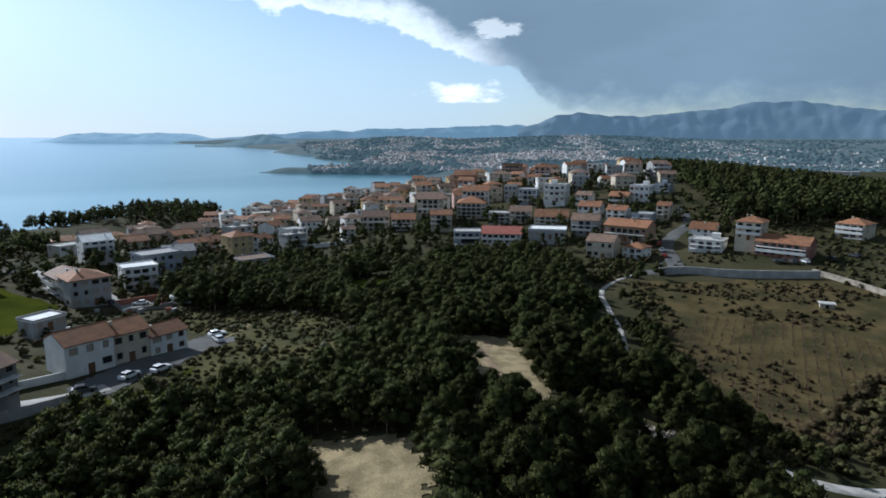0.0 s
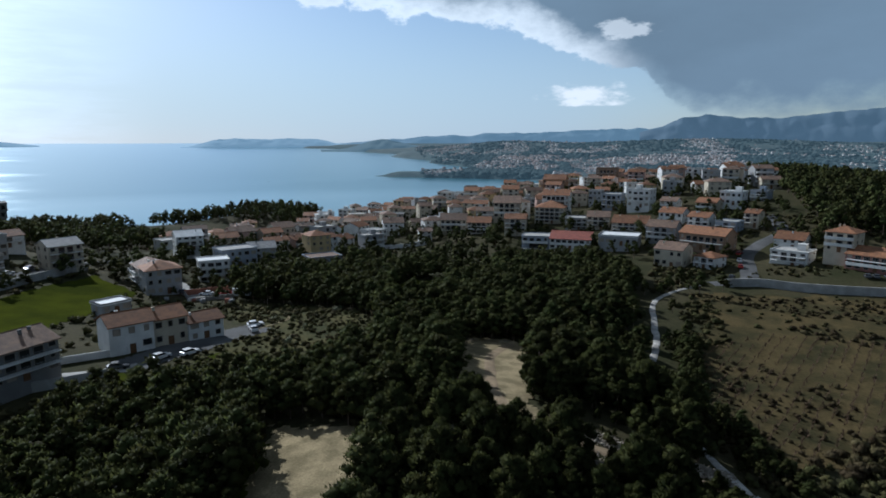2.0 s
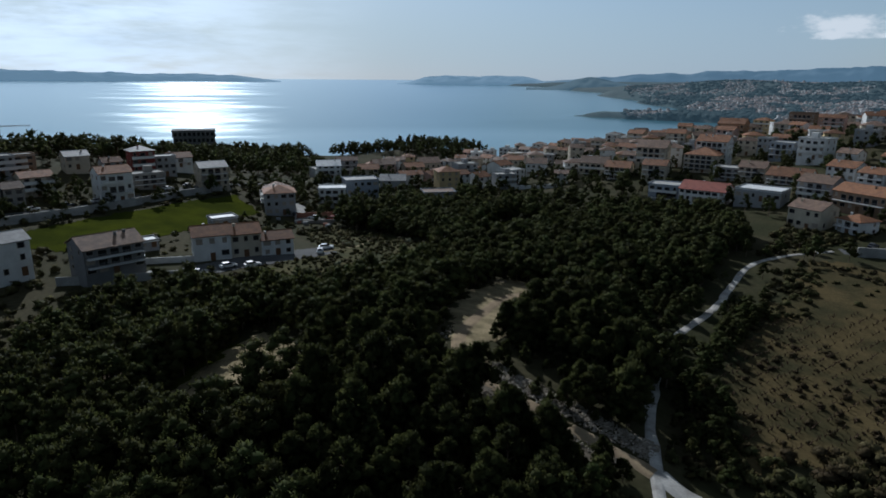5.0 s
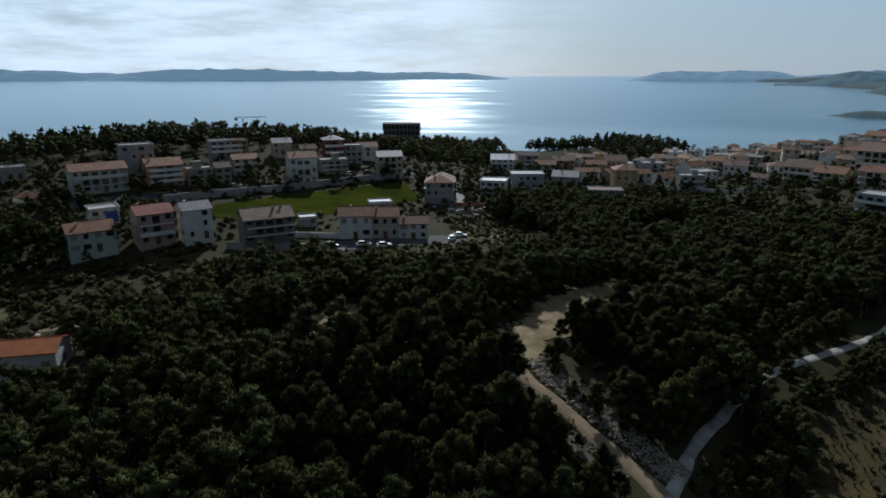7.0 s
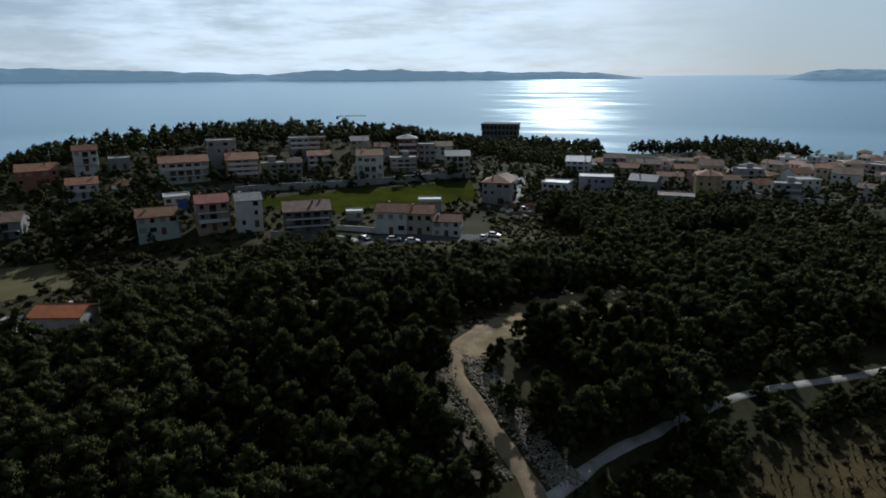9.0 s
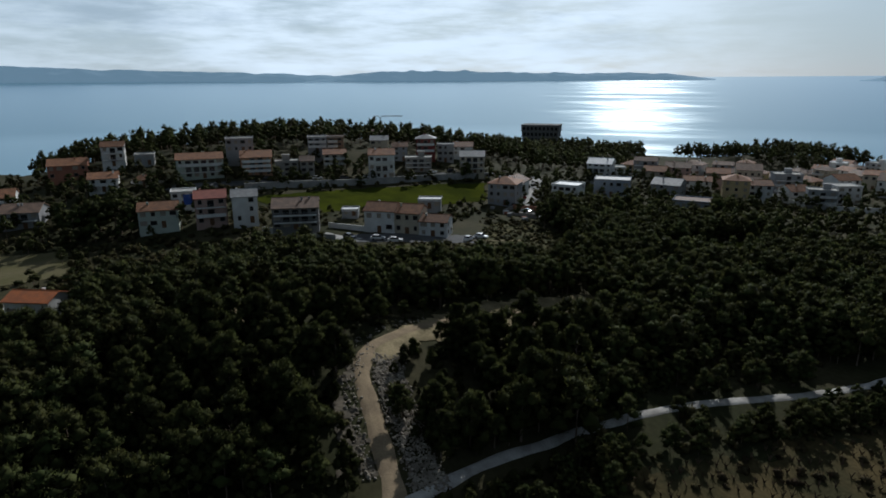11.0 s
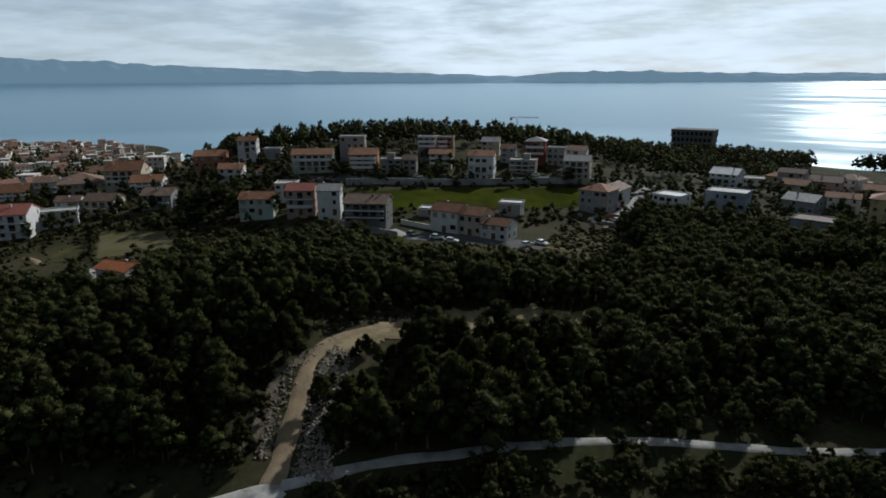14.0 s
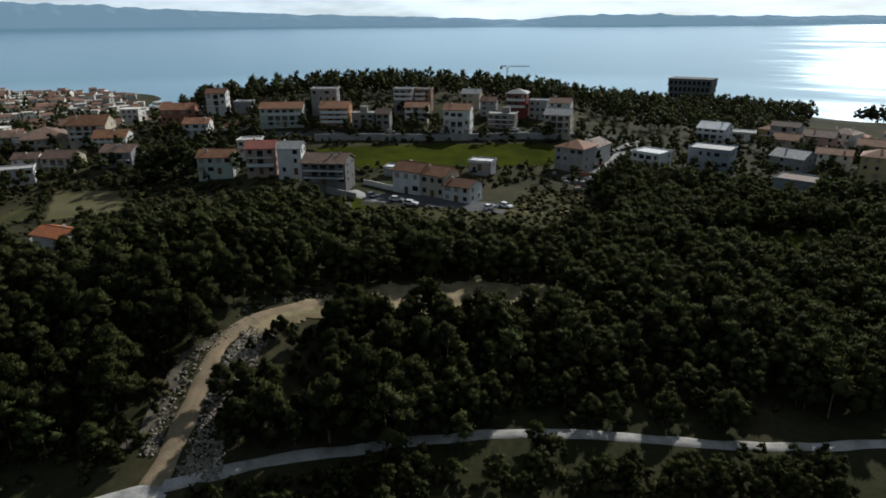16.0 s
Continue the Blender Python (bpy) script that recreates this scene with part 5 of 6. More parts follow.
building_site()
def field_hut():
    """A low stone hut with a flat slab in the dry field."""
    z = float(height(116, 183))
    top = thing("stone_hut", pose(116, 183, z, 0, 0, -25), "small low stone hut with a flat slab in the dry field", "hut")
    part("wall", Solid().box(-1.9, -1.4, -0.5, -0.5, 1.4, 1.3).box(0.5, -1.4, -0.5, 1.9, 1.4, 1.3).box(-0.5, 1.0, -0.5, 0.5, 1.4, 1.3).mesh("wall", STONE), top)
    part("roof_slab", Solid().box(-2.3, -1.8, 1.303, 2.3, 1.8, 1.55).mesh("roof_slab", ROOFS["concrete"]), top)


field_hut()
wall_along("rough dry stone wall along the edge of the field", [(132, 218), (137, 205), (141, 190), (146, 176)], 1.6, 1.4, STONE, name="stone_wall")
hotel()
crane()
stadium_arch()


# ---------------------------------------------------------------- cars
def car_body(s, prof, half):
    n = len(prof)
    v = [(x, -half, z) for x, z in prof] + [(x, half, z) for x, z in prof]
    s.add(v, [(i, (i + 1) % n, (i + 1) % n + n, i + n) for i in range(n)] + [tuple(range(n - 1, -1, -1)), tuple(range(n, 2 * n))])
    return s


def car(label, paint):
    top = thing("car", pose(0, 0, -500), label, "car", "parked cars")
    body = [(-2.1, 0.3), (2.1, 0.3), (2.15, 0.55), (2.0, 0.78), (1.0, 0.92), (-1.75, 0.98), (-2.1, 0.9)]
    part("body", car_body(Solid(), body, 0.86).mesh("body", paint), top)
    part("cabin", car_body(Solid(), [(0.95, 0.923), (-1.7, 0.983), (-1.45, 1.38), (0.25, 1.40)], 0.74).mesh("cabin", GLASS), top, "dark glazed cabin")
    part("roof", car_body(Solid(), [(0.22, 1.403), (-1.42, 1.383), (-1.3, 1.46), (0.05, 1.47)], 0.70).mesh("roof", paint), top)
    ring = [(0.31 * math.cos(k * math.pi / 5), 0.31 * math.sin(k * math.pi / 5)) for k in range(10)]
    wheel = car_body(Solid(), ring, 0.11).mesh("wheel", RUBBER)
    for px in (-1.32, 1.32):
        for py in (-0.80, 0.80):
            part("wheel", wheel, top, at=pose(px, py, 0.31))
    return top


def park_cars():
    rng = random.Random(12)
    kinds = [car("white hatchback car parked in the yard", CARPAINT), car("dark grey car parked by the street", CARDARK), car("small red car parked by the street", CARRED)]
    used = set()
    spots = [(-62.1, 117.7, 0, 70), (-57.5, 121.5, 0, 65), (-53.5, 143, 0, 130), (-55.5, 148, 0, 40), (-67, 110.5, 1, 30)]
    for line, gap, off in (([(-88, 190), (-99, 186), (-112, 198), (-134, 212)], 7.5, 2.6), ([(-148, 92), (-150, 141), (-154, 196)], 9, 2.8),
                           ([(86, 234), (93, 250), (97, 268), (107, 284)], 8, 2.6), ([(126, 232), (140, 230), (160, 236)], 3.4, 0), ([(5, 276), (20, 280), (34, 279)], 4.2, 0)):
        pts = curve_line(line, gap)
        for i, q in enumerate(pts[:-1]):
            if rng.random() < 0.7:
                t = (pts[i + 1] - q).normalized()
                spots.append((q.x - t.y * off, q.y + t.x * off, rng.choice((0, 0, 1, 1, 2)), math.degrees(math.atan2(t.y, t.x)) + (0 if off else 90)))
    for x, y, k, turn in spots:
        m = pose(x, y, float(height(x, y)) + 0.24, 0, 0, turn)
        if k in used:
            copy_thing(kinds[k], m)
        else:
            kinds[k].matrix_basis = m
            used.add(k)


park_cars()


# ---------------------------------------------------------------- rubble beside the earth track
def build_rubble():
    rng = random.Random(21)
    stones = []
    for k in range(6):
        bm = bmesh.new()
        bmesh.ops.create_icosphere(bm, subdivisions=1, radius=0.5)
        for q in bm.verts:
            q.co *= rng.uniform(0.65, 1.15)
            q.co.z *= 0.7
        me = bpy.data.meshes.new("stone")
        bm.to_mesh(me)
        bm.free()
        me.materials.append(STONE)
        stones.append(me)
    heap = thing("rubble_bank", pose(0, 0, 0), "grey limestone rubble pushed beside the earth track", "rubble")
    more_v, more_f = [], []
    n = 0
    for line, lo, hi, count in (([(48, 87), (33, 88), (25, 89), (20, 91)], 1.7, 6.0, 2400), ([(45, 87), (33, 88), (26, 90), (20, 95)], -3.6, -1.8, 260), ([(19, 92), (15, 98), (12, 107)], -3.5, -2.2, 70), ([(1, 144), (13, 147), (19, 141)], -1.5, 1.5, 80)):
        pts = curve_line(line)
        for _ in range(count):
            i = rng.randrange(len(pts) - 1)
            q, t = pts[i], (pts[i + 1] - pts[i]).normalized()
            u = -rng.uniform(lo, hi)
            x, y = q.x - t.y * u + rng.uniform(-1.1, 1.1), q.y + t.x * u + rng.uniform(-0.6, 0.6)
            size = rng.uniform(0.15, 0.50) * (1.6 if rng.random() < 0.08 else 1)
            m = pose(x, y, float(height(x, y)) + 0.15 * size + 0.12, rng.uniform(0, 40), rng.uniform(0, 40), rng.uniform(0, 360)) @ Matrix.Scale(size, 4)
            me = stones[n % 6]
            if n % 9 == 0 and n < 2600:
                part("stone", me, heap, at=m)
            else:
                o = len(more_v)
                more_v += [tuple(m @ w.co) for w in me.vertices]
                more_f += [tuple(o + i for i in p.vertices) for p in me.polygons]
            n += 1
    tagged(part("gravel", mesh_from("gravel", more_v, more_f, STONE), heap), kind="stuff")


build_rubble()

# ---------------------------------------------------------------- pines and scrub


def tufts(centres, radii, count, size, rng, flat=0.8, slim=0.2):
    """Needle sprays round a darker core for each clump of a crown: three corners a spray."""
    m = len(centres)
    n = m * count
    cen, rads = np.asarray(centres, float), np.asarray(radii, float)
    c, rad = np.repeat(cen, count, axis=0), np.repeat(rads, count)
    d = rng.normal(size=(n, 3))
    d[:, 2] = d[:, 2] * 0.9 + 0.2
    d /= np.linalg.norm(d, axis=1)[:, None]
    r = rad * (0.55 + 0.5 * rng.random(n) ** 0.6)
    p = c + d * r[:, None] * np.array([1, 1, flat])
    g = 0.8 * d + rng.normal(size=(n, 3)) * 0.45 + np.array([0, 0, 0.75])
    g /= np.linalg.norm(g, axis=1)[:, None]
    t = np.cross(g, rng.normal(size=(n, 3)))
    t /= np.linalg.norm(t, axis=1)[:, None] + 1e-9
    ln = size * (0.6 + 0.8 * rng.random(n))[:, None]
    wd = ln * slim
    v = np.stack([p - g * ln * 0.35 + t * wd, p + g * ln * 0.75, p - g * ln * 0.35 - t * wd], 1).reshape(-1, 3)
    # each spray is shaded as a piece of its clump and crown
    mid = cen.mean(axis=0)
    span = np.abs(cen - mid).max() + 1e-6
    nn = 0.5 * d + 0.9 * (p - mid) / span + 0.45 * rng.normal(size=(n, 3)) + np.array([0, 0, 0.1])
    nn /= np.linalg.norm(nn, axis=1)[:, None]
    # the core: an uneven eight-sided lump
    ax = np.array([(1, 0, 0), (0, 1, 0), (-1, 0, 0), (0, -1, 0), (0, 0, 1), (0, 0, -1)], float)
    turn = rng.random(m) * 6.28
    cs, sn = np.cos(turn)[:, None], np.sin(turn)[:, None]
    k = np.stack([cs * ax[:, 0] - sn * ax[:, 1], sn * ax[:, 0] + cs * ax[:, 1], np.broadcast_to(ax[:, 2], (m, 6))], 2)
    k = k * (0.70 + 0.28 * rng.random((m, 6)))[:, :, None] * rads[:, None, None] * np.array([1, 1, flat])
    kv = (cen[:, None, :] + k).reshape(-1, 3)
    kn = k.reshape(-1, 3) / (np.linalg.norm(k.reshape(-1, 3), axis=1)[:, None] + 1e-9) + 0.9 * (kv - mid) / span
    kn /= np.linalg.norm(kn, axis=1)[:, None]
    one = np.array([(0, 1, 4), (1, 2, 4), (2, 3, 4), (3, 0, 4), (1, 0, 5), (2, 1, 5), (3, 2, 5), (0, 3, 5)])
    f = np.concatenate([np.arange(n * 3).reshape(n, 3), (one[None] + n * 3 + 6 * np.arange(m)[:, None, None]).reshape(-1, 3)])
    return np.concatenate([v, kv]), f, np.concatenate([np.repeat(nn, 3, axis=0), kn])


def crown_normals(me, nn):
    a = me.attributes.new("crown_normal", "FLOAT_VECTOR", "POINT")
    a.data.foreach_set("vector", np.ascontiguousarray(nn, dtype=np.float32).ravel())
    return me


def pine_shape(rng, tall, clumps):
    """Clump centres and sizes of a pine: an uneven crown, drawn up to a soft point, over a bare lower stem."""
    lean = rng.normal(size=2) * 0.3
    cen, rad = [], []
    for i in range(clumps):
        u = (i + 0.5) / clumps
        zz = tall * (0.32 + 0.64 * u)
        reach = tall * 0.25 * (1.12 - 0.92 * u ** 1.5) * (0.45 + 0.75 * rng.random())
        a = i * 2.4 + rng.random() * 1.4
        cen.append((math.cos(a) * reach + lean[0] * u, math.sin(a) * reach + lean[1] * u, zz + rng.normal() * 0.3))
        rad.append(tall * (0.135 - 0.055 * u) * (0.7 + 0.6 * rng.random()))
    return np.array(cen), np.array(rad), lean


def bush_shape(rng, tall, clumps):
    """Clumps of a low rounded bush that sits on the ground."""
    a = rng.random(clumps) * 6.28
    r = tall * 0.34 * rng.random(clumps) ** 0.6
    z = tall * (0.10 + 0.38 * rng.random(clumps)) * (1.1 - r / tall)
    return np.stack([np.cos(a) * r, np.sin(a) * r, z], 1), tall * (0.20 + 0.08 * rng.random(clumps)), None


def tube(path, radii, sides=5):
    v, f = [], []
    for k, (p, r) in enumerate(zip(path, radii)):
        for i in range(sides):
            a = 2 * math.pi * i / sides
            v.append((p[0] + r * math.cos(a), p[1] + r * math.sin(a), p[2]))
        if k:
            o = k * sides
            f += [(o - sides + i, o - sides + (i + 1) % sides, o + (i + 1) % sides, o + i) for i in range(sides)]
    return v, f


def pine(seed):
    """A pine 8 m high with trunk, limbs and a crown of needle clumps."""
    rng = np.random.default_rng(seed)
    tall = 8.0
    cen, rad, lean = pine_shape(rng, tall, 22)
    top = thing("pine_tree", pose(0, 0, -500), "dark green pine with a bare lower stem in the wood", "tree", "pines of the wood")
    path = [(lean[0] * u * u, lean[1] * u * u, tall * 0.92 * u - 0.4 * (u == 0)) for u in (0, 0.2, 0.45, 0.7, 1)]
    s = Solid()
    s.add(*tube(path, (0.17, 0.14, 0.11, 0.07, 0.02), 6))
    for c in cen[::2]:
        b = (lean[0] * 0.3, lean[1] * 0.3, c[2] - tall * 0.10)
        s.add(*tube([b, tuple(0.5 * (np.array(b) + c) + np.array([0, 0, 0.15])), tuple(c)], (0.06, 0.045, 0.015), 4))
    part("trunk", s.mesh("trunk", BARK), top)
    v, f, nn = tufts(cen, rad, 140, 0.40, rng, 0.95, 0.20)
    part("crown", crown_normals(tri_mesh("crown", v, f, NEEDLES), nn), top)
    return top


def joined(name, label, category, places, mat, clumps, per, size, bark=True, slim=0.32, shape=pine_shape):
    """Many plants in one mesh: places are x, y, z and height."""
    rng = np.random.default_rng(len(places))
    kinds = []
    for k in range(7):
        cen, rad, _ = shape(rng, 8.0, clumps)
        kinds.append(tufts(cen, rad * 1.2, per, size, rng, slim=slim))
    vs, fs, ns, tones, stems = [], [], [], [], []
    n = 0
    for k, (x, y, z, tall) in enumerate(places):
        a = rng.random() * 6.28
        q = tall / 8.0
        w = q * (0.85 + 0.4 * rng.random())
        b, bf, nb = kinds[k % len(kinds)]
        c, s = math.cos(a), math.sin(a)
        vs.append(np.stack([x + w * (c * b[:, 0] - s * b[:, 1]), y + w * (s * b[:, 0] + c * b[:, 1]), z + q * b[:, 2]], 1))
        ns.append(np.stack([c * nb[:, 0] - s * nb[:, 1], s * nb[:, 0] + c * nb[:, 1], nb[:, 2]], 1))
        fs.append(bf + n)
        tones.append(np.full(len(b), rng.uniform(-1, 1)))
        n += len(b)
        if bark:
            tv, tf = tube([(x, y, z - 0.4), (x, y, z + tall * 0.8)], (0.15 * q, 0.04 * q), 4)
            stems.append(np.array(tv))
    v, f = np.concatenate(vs + stems), np.concatenate(fs)
    idx = [0] * len(f)
    if bark:
        one = np.array([t for a, b, c, d in tube([(0, 0, 0), (0, 0, 1)], (1, 1), 4)[1] for t in ((a, b, c), (a, c, d))])
        f = np.concatenate([f] + [one + n + 8 * i for i in range(len(stems))])
        idx += [1] * (8 * len(stems))
    nn = np.concatenate(ns + [np.tile((0.0, 0.0, 1.0), (len(v) - n, 1))])
    me = crown_normals(tri_mesh(name, v, f, [mat, BARK], idx), nn)
    own = me.attributes.new("plant_tone", "FLOAT", "POINT")
    own.data.foreach_set("value", np.concatenate(tones + [np.zeros(len(v) - n)]).astype(np.float32))
    tagged(new(name, me), label, category, kind="stuff")


def free(x, y, gap=1.0):
    """Whether a plant may stand here: off houses, roads, fields and clearings."""
    for hx, hy, hr in FOOTPRINTS:
        if abs(hx - x) < hr + gap and abs(hy - y) < hr + gap:
            return False
    if near_line(GRAVEL_MAIN, x, y) < 1.7 or near_line(DIRT_TRACK, x, y) < 3.2:
        return False
    if near_line([(49, 87), (58, 84), (75, 86), (112, 88)], x, y) < 3.5 or near_line([(75, 228), (93, 250), (107, 284), (120, 300)], x, y) < 5:
        return False
    for poly in (CLEAR_NEAR, CLEAR_MID, GLADE, VINES, PLOT_A, PLOT_B, MEADOW, PARKING):
        if inside(poly, x, y):
            return False
    return True


WOOD_MAIN = [(-44, 40), (-52, 60), (-60, 76), (-60, 95), (-47, 101), (-33, 105), (-24, 115), (-18, 124), (-19, 148), (-34, 172), (-80, 182), (-90, 198), (-78, 222), (-52, 250), (-14, 240), (8, 268), (36, 262), (47, 238), (51, 224), (46, 205), (43.5, 182), (42, 160), (46, 130), (48, 60), (44, 10), (0, -5), (-22, 12)]
WOOD_HILL = [(132, 285), (140, 330), (150, 400), (158, 450), (170, 560), (340, 620), (420, 420), (330, 300), (230, 285)]
WOOD_SHORE = [(-215, 20), (-205, 90), (-205, 170), (-195, 215), (-170, 240), (-185, 300), (-200, 330), (-330, 440), (-440, 420), (-480, 250), (-440, 60), (-330, -20)]
WOOD_LEFT = [(-230, -40), (-420, -50), (-600, -110), (-900, -360), (-800, -480), (-350, -450), (-230, -200)]
WOOD_COVE = [(-175, 450), (-190, 540), (-300, 560), (-300, 440)]


def sow(poly, gap, rng, keep=1.0, clear=1.0):
    xs, ys = [p[0] for p in poly], [p[1] for p in poly]
    out = []
    for i in range(int((max(xs) - min(xs)) / gap) + 1):
        for j in range(int((max(ys) - min(ys)) / gap) + 1):
            x, y = min(xs) + (i + rng.random() * 0.9) * gap, min(ys) + (j + rng.random() * 0.9) * gap
            if rng.random() < keep and inside(poly, x, y) and free(x, y, clear):
                out.append((x, y))
    return out


def sow_any(poly, gap, rng, keep):
    xs, ys = [p[0] for p in poly], [p[1] for p in poly]
    spots = [(min(xs) + (i + rng.random()) * gap, min(ys) + (j + rng.random()) * gap) for i in range(int((max(xs) - min(xs)) / gap) + 1) for j in range(int((max(ys) - min(ys)) / gap) + 1)]
    return [q for q in spots if rng.random() < keep and inside(poly, *q)]


def build_pines():
    rng = random.Random(3)
    stands = sow(WOOD_MAIN, 3.2, rng, 0.96, 1.0)
    def growth(x, y):
        """Trees stay low beside the new track, the path and the clearings."""
        a = near_line(DIRT_TRACK[:7], x, y) if (x < 17 or y < 99) and y > 86.5 else 20
        b = near_line(CLEAR_NEAR[3:5], x, y) if y < 66 and x < 0 else 20
        c = near_line(GRAVEL_MAIN, x, y) + 2 if x > 47 else 20
        low = 0.48 if x > 46.5 and y < 190 else 0.68 if x > 33 and 122 < y < 172 else 1.0
        if 19 < x < 36 and 88 < y < 105:
            low = 0.5
        return low * (0.62 + 0.38 * float(smooth(3, 9, min(a, b, c))))

    def open_to_sun(x, y):
        """Greatest height, in metres, that leaves the open stretches of the path and the pad in the sun."""
        sx, sy = math.sin(radians(SUN_TURN)), math.cos(radians(SUN_TURN))
        most = 99.0
        for cx, cy, half in [(cx, cy, 1.7) for cx, cy in LIT_SPOTS] + [(20, 92, 3.0), (15, 99, 3.5), (11, 109, 3.0)]:
            along, across = (x - cx) * sx + (y - cy) * sy, (x - cx) * sy - (y - cy) * sx
            if -1 < along < 15 and abs(across) < half:
                most = min(most, max(1.2, 0.52 * along))
        return most

    # pines along the gravel path and singly about the slope
    for line, n, spread in ((GRAVEL_MAIN[:9], 44, 9), ([(55, 92), (53, 118), (55, 140), (54, 165)], 100, 4.5), ([(44, 94), (40, 108), (39, 128), (40.5, 143), (45, 162)], 70, 2.6), ([(22, 102), (24, 120), (23, 142)], 34, 2.6)):
        pts = curve_line(line)
        for _ in range(n):
            q = rng.choice(pts)
            x, y = q.x + rng.uniform(-spread, spread), q.y + rng.uniform(-spread, spread)
            if free(x, y):
                stands.append((x, y))
    stands += [(18.5 + rng.uniform(-1.6, 1.6), 104.5 + 2.6 * k + rng.uniform(-1, 1)) for k in range(15) if k not in (5, 10)]
    stands += [q for q in sow_any([(14, 58), (48, 60), (49, 78), (36, 80), (22, 80), (12, 74)], 3.6, rng, 0.8) if near_line(GRAVEL_MAIN, *q) > 2.5]
    stands = [p for p in stands if open_to_sun(*p) > 2.0]
    near = [p for p in stands if -12 < p[0] < 50 and 52 < p[1] < 128]
    near = sorted(near, key=lambda p: abs(p[0] - 24) + 0.5 * abs(p[1] - 88))[:300]
    chosen = set(near)
    models = [pine(20 + k) for k in range(8)]
    for k, (x, y) in enumerate(near):
        tall = growth(x, y) * rng.uniform(0.72, 1.12) * (0.98 + 0.25 * noise.noise(Vector((x * 0.05, y * 0.05, 4))))
        tall = min(tall, open_to_sun(x, y) / 8)
        m = pose(x, y, float(height(x, y)) - 0.1, rng.uniform(-3, 3), rng.uniform(-3, 3), rng.uniform(0, 360)) @ Matrix.Diagonal((tall * rng.uniform(0.9, 1.15), tall * rng.uniform(0.9, 1.15), tall, 1))
        if k < len(models):
            models[k].matrix_basis = m
        else:
            copy_thing(models[k % len(models)], m)
    rest = [(x, y, float(height(x, y)) - 0.1, min(open_to_sun(x, y), 8 * growth(x, y) * rng.uniform(0.72, 1.15) * (0.96 + 0.25 * noise.noise(Vector((x * 0.05, y * 0.05, 4)))))) for x, y in stands if (x, y) not in chosen]
    mid = [p for p in rest if p[0] > -22 and p[1] < 185]
    joined("pine_wood", "dense dark green pine wood on the slope", "wood", mid, NEEDLES_FAR, 16, 56, 0.42, slim=0.22)
    joined("pine_wood", "dense dark pine wood before the houses", "wood", [p for p in rest if p not in mid], NEEDLES_FAR, 13, 32, 0.52, slim=0.26)
    far = []
    for poly, gap, keep in ((WOOD_HILL, 4.9, 0.92), (WOOD_SHORE, 7.2, 0.75), (WOOD_COVE, 6.5, 0.9), (WOOD_LEFT, 13.0, 0.75)):
        far += [(x, y, float(height(x, y)) - 0.1, rng.uniform(7, 13)) for x, y in sow(poly, gap, rng, keep, 2.0)]
    joined("far_wood", "far pine wood on the hills above the sea", "wood", [q for q in far if q[2] > 2.5], NEEDLES_FAR, 9, 8, 0.85, slim=0.32)
    # single pines among the houses
    spots = [(-118, 30, 11), (-112, 38, 12), (-108, 34, 10), (-122, 40, 9), (-20, 262, 11), (-28, 268, 9), (-36, 262, 10), (-8, 300, 13), (-10, 312, 12), (-140, 215, 8), (-66, 262, 9), (-52, 48, 8), (-58, 52, 7), (-66, 30, 6)]
    spots += [(-70 + rng.uniform(-6, 4), 178 + 3.1 * k + rng.uniform(-2, 2), rng.uniform(9, 12.5)) for k in range(14)]
    spots += [(-60 + rng.uniform(-4, 4), 244 + 4 * k, rng.uniform(9, 12)) for k in range(5)] + [(-110, 41, 11), (-109, 47, 12), (-112, 52, 11), (-114, 45, 12), (-105, 50, 10), (-88, 33, 5)]
    for x, y in sow([(-215, -60), (-205, 60), (-150, 240), (-190, 420), (-40, 520), (140, 460), (130, 260), (-60, 250), (-95, 110), (-100, -60)], 7.4, rng, 0.7, -2.0):
        spots.append((x, y, rng.uniform(2, 3.6) if -138 < x < -84 and 80 < y < 190 else rng.uniform(3, 8.5)))
    # a dark hedge round the stubble plots
    for line in ([(-109, 0), (-103, 32)], [(-101, 34), (-74, 40)], [(-98, 5), (-74, 13)], [(-112, -8), (-92, -12), (-70, -14)]):
        spots += [(q.x + rng.uniform(-1, 1), q.y + rng.uniform(-1, 1), rng.uniform(2.0, 3.8)) for q in curve_line(line, 1.9)]
    joined("street_trees", "scattered dark trees between the houses", "trees", [(x, y, float(height(x, y)) - 0.1, t) for x, y, t in spots], NEEDLES_FAR, 11, 26, 0.58, slim=0.28)


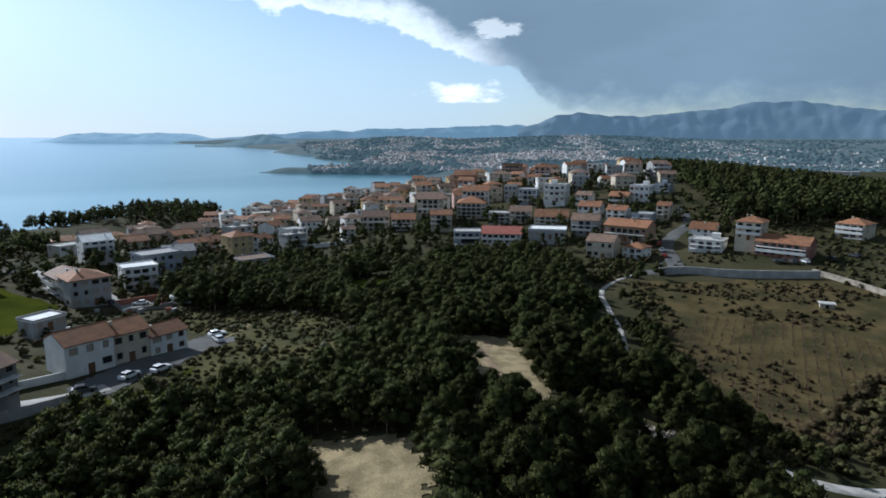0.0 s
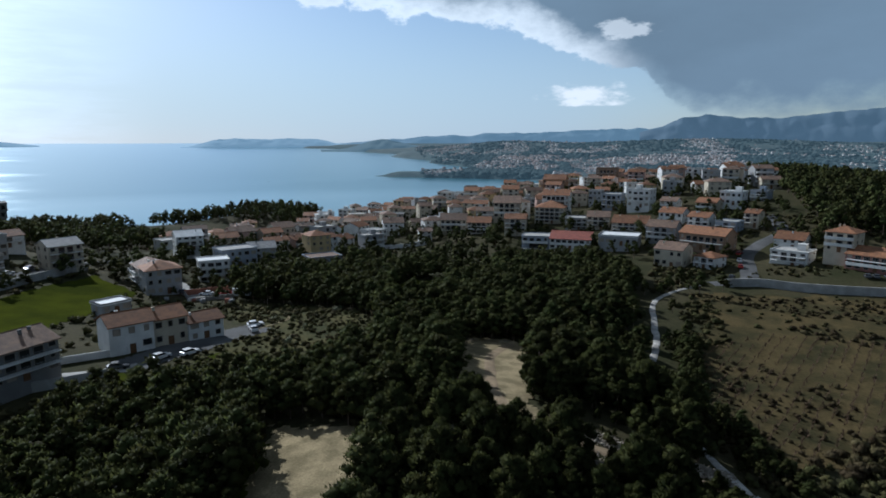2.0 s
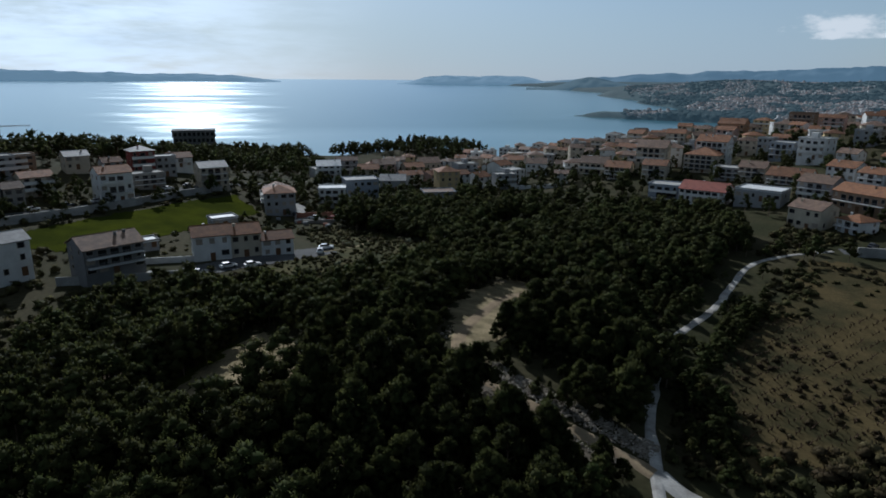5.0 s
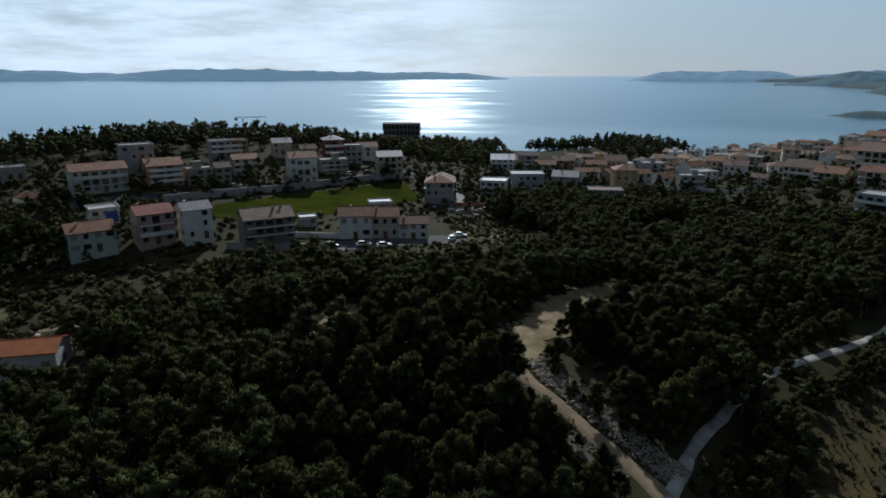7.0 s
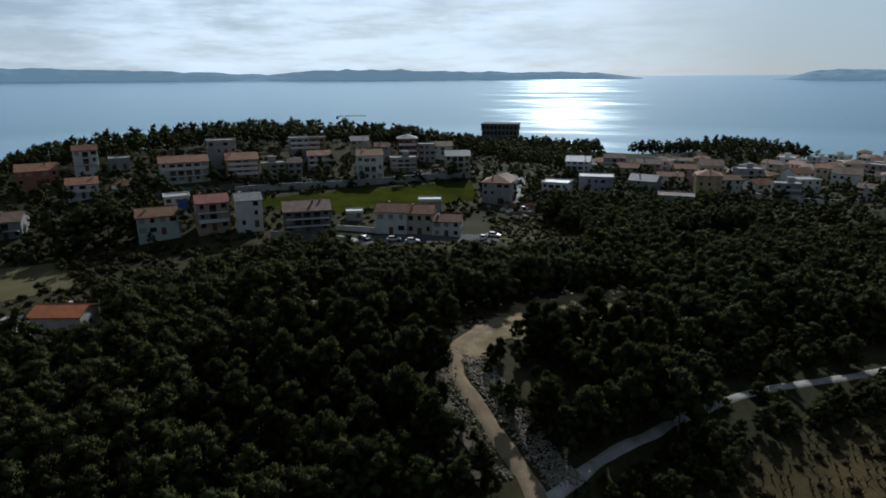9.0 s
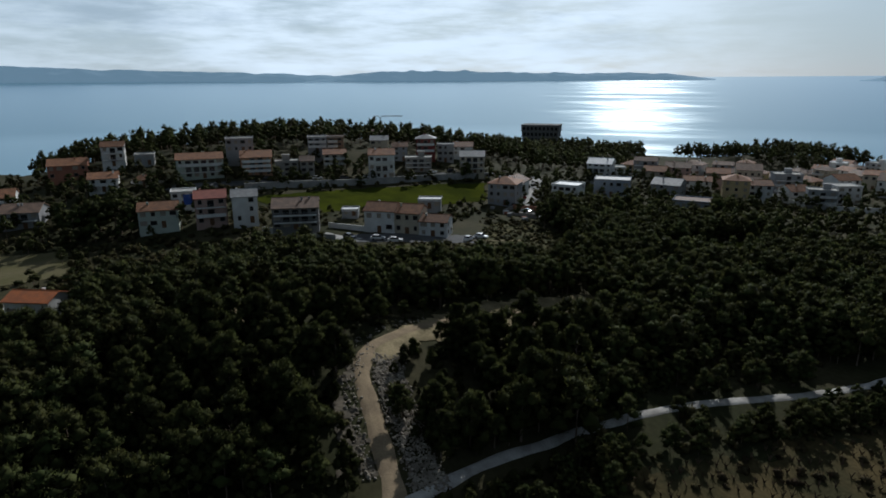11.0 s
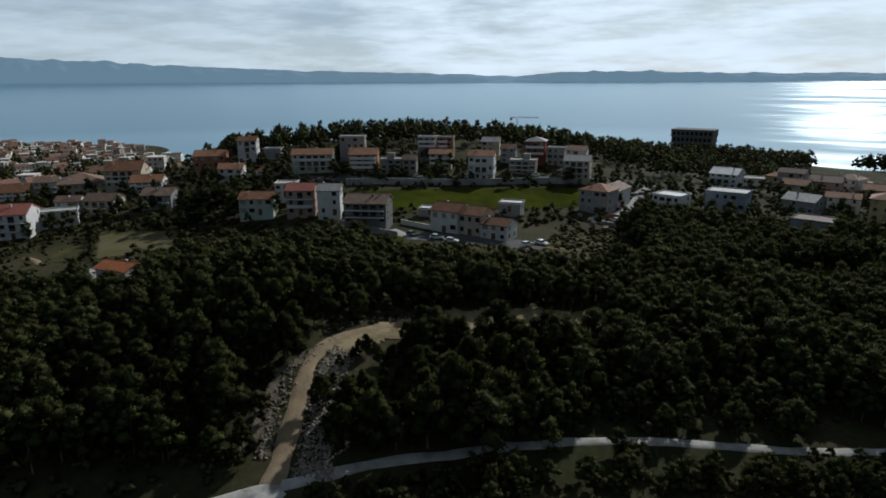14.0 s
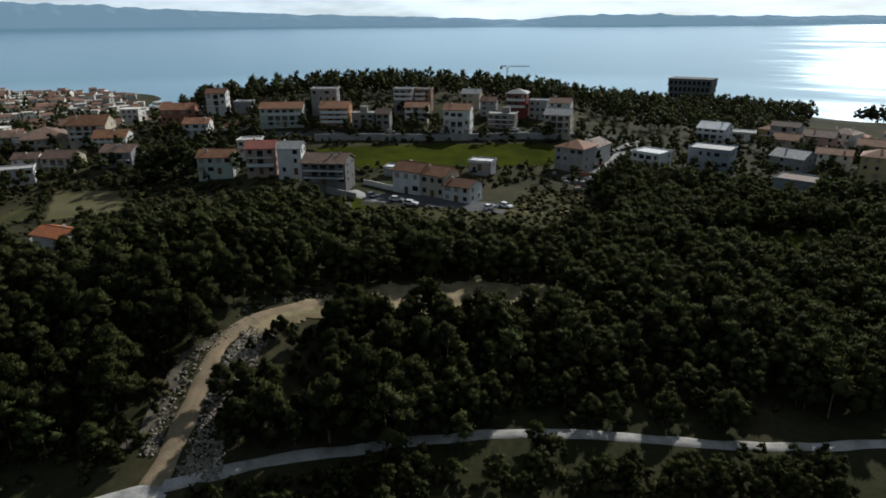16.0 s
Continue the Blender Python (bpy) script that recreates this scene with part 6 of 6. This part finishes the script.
def build_scrub():
    rng = random.Random(8)
    low = []
    for poly, gap, keep, tall in ((SCRUB, 1.8, 0.8, (0.5, 1.7)), ([(-96, 35), (-92, 62), (-64, 108), (-58, 60), (-60, 30)], 2.6, 0.75, (0.8, 2.6)),
                                  ([(50, 92), (60, 100), (92, 124), (120, 142), (150, 120), (150, 80), (60, 70)], 2.6, 0.8, (0.8, 2.6)),
                                  ([(-120, -20), (-110, 60), (-60, 40), (-22, 10), (-50, -30)], 3.2, 0.6, (0.7, 2.0)), ([(66, 96), (84, 118), (104, 134), (135, 128), (130, 95)], 3.4, 0.85, (1.6, 3.6)), ([(60, 232), (140, 240), (150, 330), (60, 330)], 3.0, 0.7, (0.6, 2.2)), ([(49, 100), (50, 130), (51, 168), (62, 170), (66, 120), (60, 98)], 1.9, 0.85, (0.9, 2.1)), ([(53, 212), (56, 240), (62, 262), (80, 262), (84, 238), (72, 226), (60, 214)], 2.3, 0.8, (0.8, 2.8)), ([(54, 120), (56, 160), (59, 200), (68, 214), (71, 190), (63, 150), (58, 122)], 2.2, 0.8, (0.9, 2.4)), ([(125, 212), (150, 190), (200, 190), (230, 260), (200, 330), (150, 300), (140, 232)], 3.2, 0.75, (0.7, 2.6)),
                                  (WOOD_MAIN, 3.8, 0.75, (0.8, 2.2)), ([(-215, -60), (-205, 60), (-150, 240), (-190, 420), (-60, 320), (-60, 250), (-85, 110), (-100, -60)], 3.8, 0.8, (0.8, 2.6)), ([(68, 214), (127, 212), (150, 190), (112, 176), (76, 180)], 4.0, 0.5, (0.5, 1.5)),
                                  (WOOD_SHORE, 8, 0.7, (1.0, 3.0)), ([(14, 54), (52, 56), (50, 79), (36, 80), (12, 76)], 2.8, 0.8, (0.9, 2.2))):
        low += [(x, y, float(height(x, y)) - 0.05, rng.uniform(*tall) * 1.25) for x, y in sow(poly, gap, rng, keep, 0.3)]
    joined("scrub", "low green and brown scrub bushes", "scrub", low, BUSH, 7, 9, 1.3, bark=False, slim=0.32, shape=bush_shape)
    brown = []
    for poly, gap, keep, tall in (([(70, 212), (124, 208), (140, 190), (118, 184), (84, 196)], 2.4, 0.8, (0.6, 1.6)), ([(84, 184), (112, 180), (124, 168), (112, 162), (90, 174)], 2.6, 0.7, (0.6, 1.7)),
                                  ([(64, 104), (80, 120), (96, 134), (112, 146), (128, 140), (124, 112), (96, 96)], 2.7, 0.85, (1.2, 3.0)), ([(60, 130), (110, 168), (100, 130), (70, 110)], 7.0, 0.5, (0.7, 1.5)), ([(55, 100), (56, 150), (72, 158), (84, 132), (68, 104)], 2.6, 0.65, (0.5, 1.4))):
        brown += [(x, y, float(height(x, y)) - 0.05, rng.uniform(*tall) * 1.3) for x, y in sow_any(poly, gap, rng, keep)]
    joined("field_shrubs", "brown leafless shrubs spread over the dry field", "shrubs", brown, BRUSH, 7, 26, 1.2, bark=False, slim=0.22, shape=bush_shape)
    pale = [(x, y, float(height(x, y)) - 0.6, rng.uniform(2.2, 4.2)) for x, y in sow(SCRUB, 11, rng, 0.5) + [(-42, 176), (-38, 210), (66, 238), (70, 236)]]
    joined("pale_shrubs", "pale olive green shrubs in the scrub", "shrubs", pale, OLIVE, 7, 16, 1.3, bark=False, shape=bush_shape)


def build_vines():
    rng = random.Random(4)
    v, f = [], []
    poly = VINES
    ux, uy = math.cos(radians(62)), math.sin(radians(62))
    for i in range(-40, 40):
        for j in range(-60, 60):
            a, b = i * 2.4, j * 1.3 + rng.uniform(-0.2, 0.2)
            x, y = 80 + ux * b - uy * a + rng.uniform(-0.2, 0.2), 140 + uy * b + ux * a + rng.uniform(-0.2, 0.2)
            if not inside(poly, x, y) or rng.random() < 0.2:
                continue
            z = float(height(x, y))
            for _ in range(4):
                t, l = rng.uniform(0, 6.28), rng.uniform(0.5, 1.0)
                tv, tf = tube([(x, y, z - 0.1), (x + 0.15 * math.cos(t), y + 0.15 * math.sin(t), z + 0.45), (x + l * 0.6 * math.cos(t), y + l * 0.6 * math.sin(t), z + 0.45 + l * 0.5)], (0.09, 0.07, 0.03), 3)
                o = len(v)
                v += tv
                f += [tuple(q + o for q in g) for g in tf]
    tagged(new("vines", mesh_from("vines", v, f, TWIG)), "rows of bare pruned vines on the dry field", "vines", kind="stuff")


build_pines()
build_scrub()
build_vines()
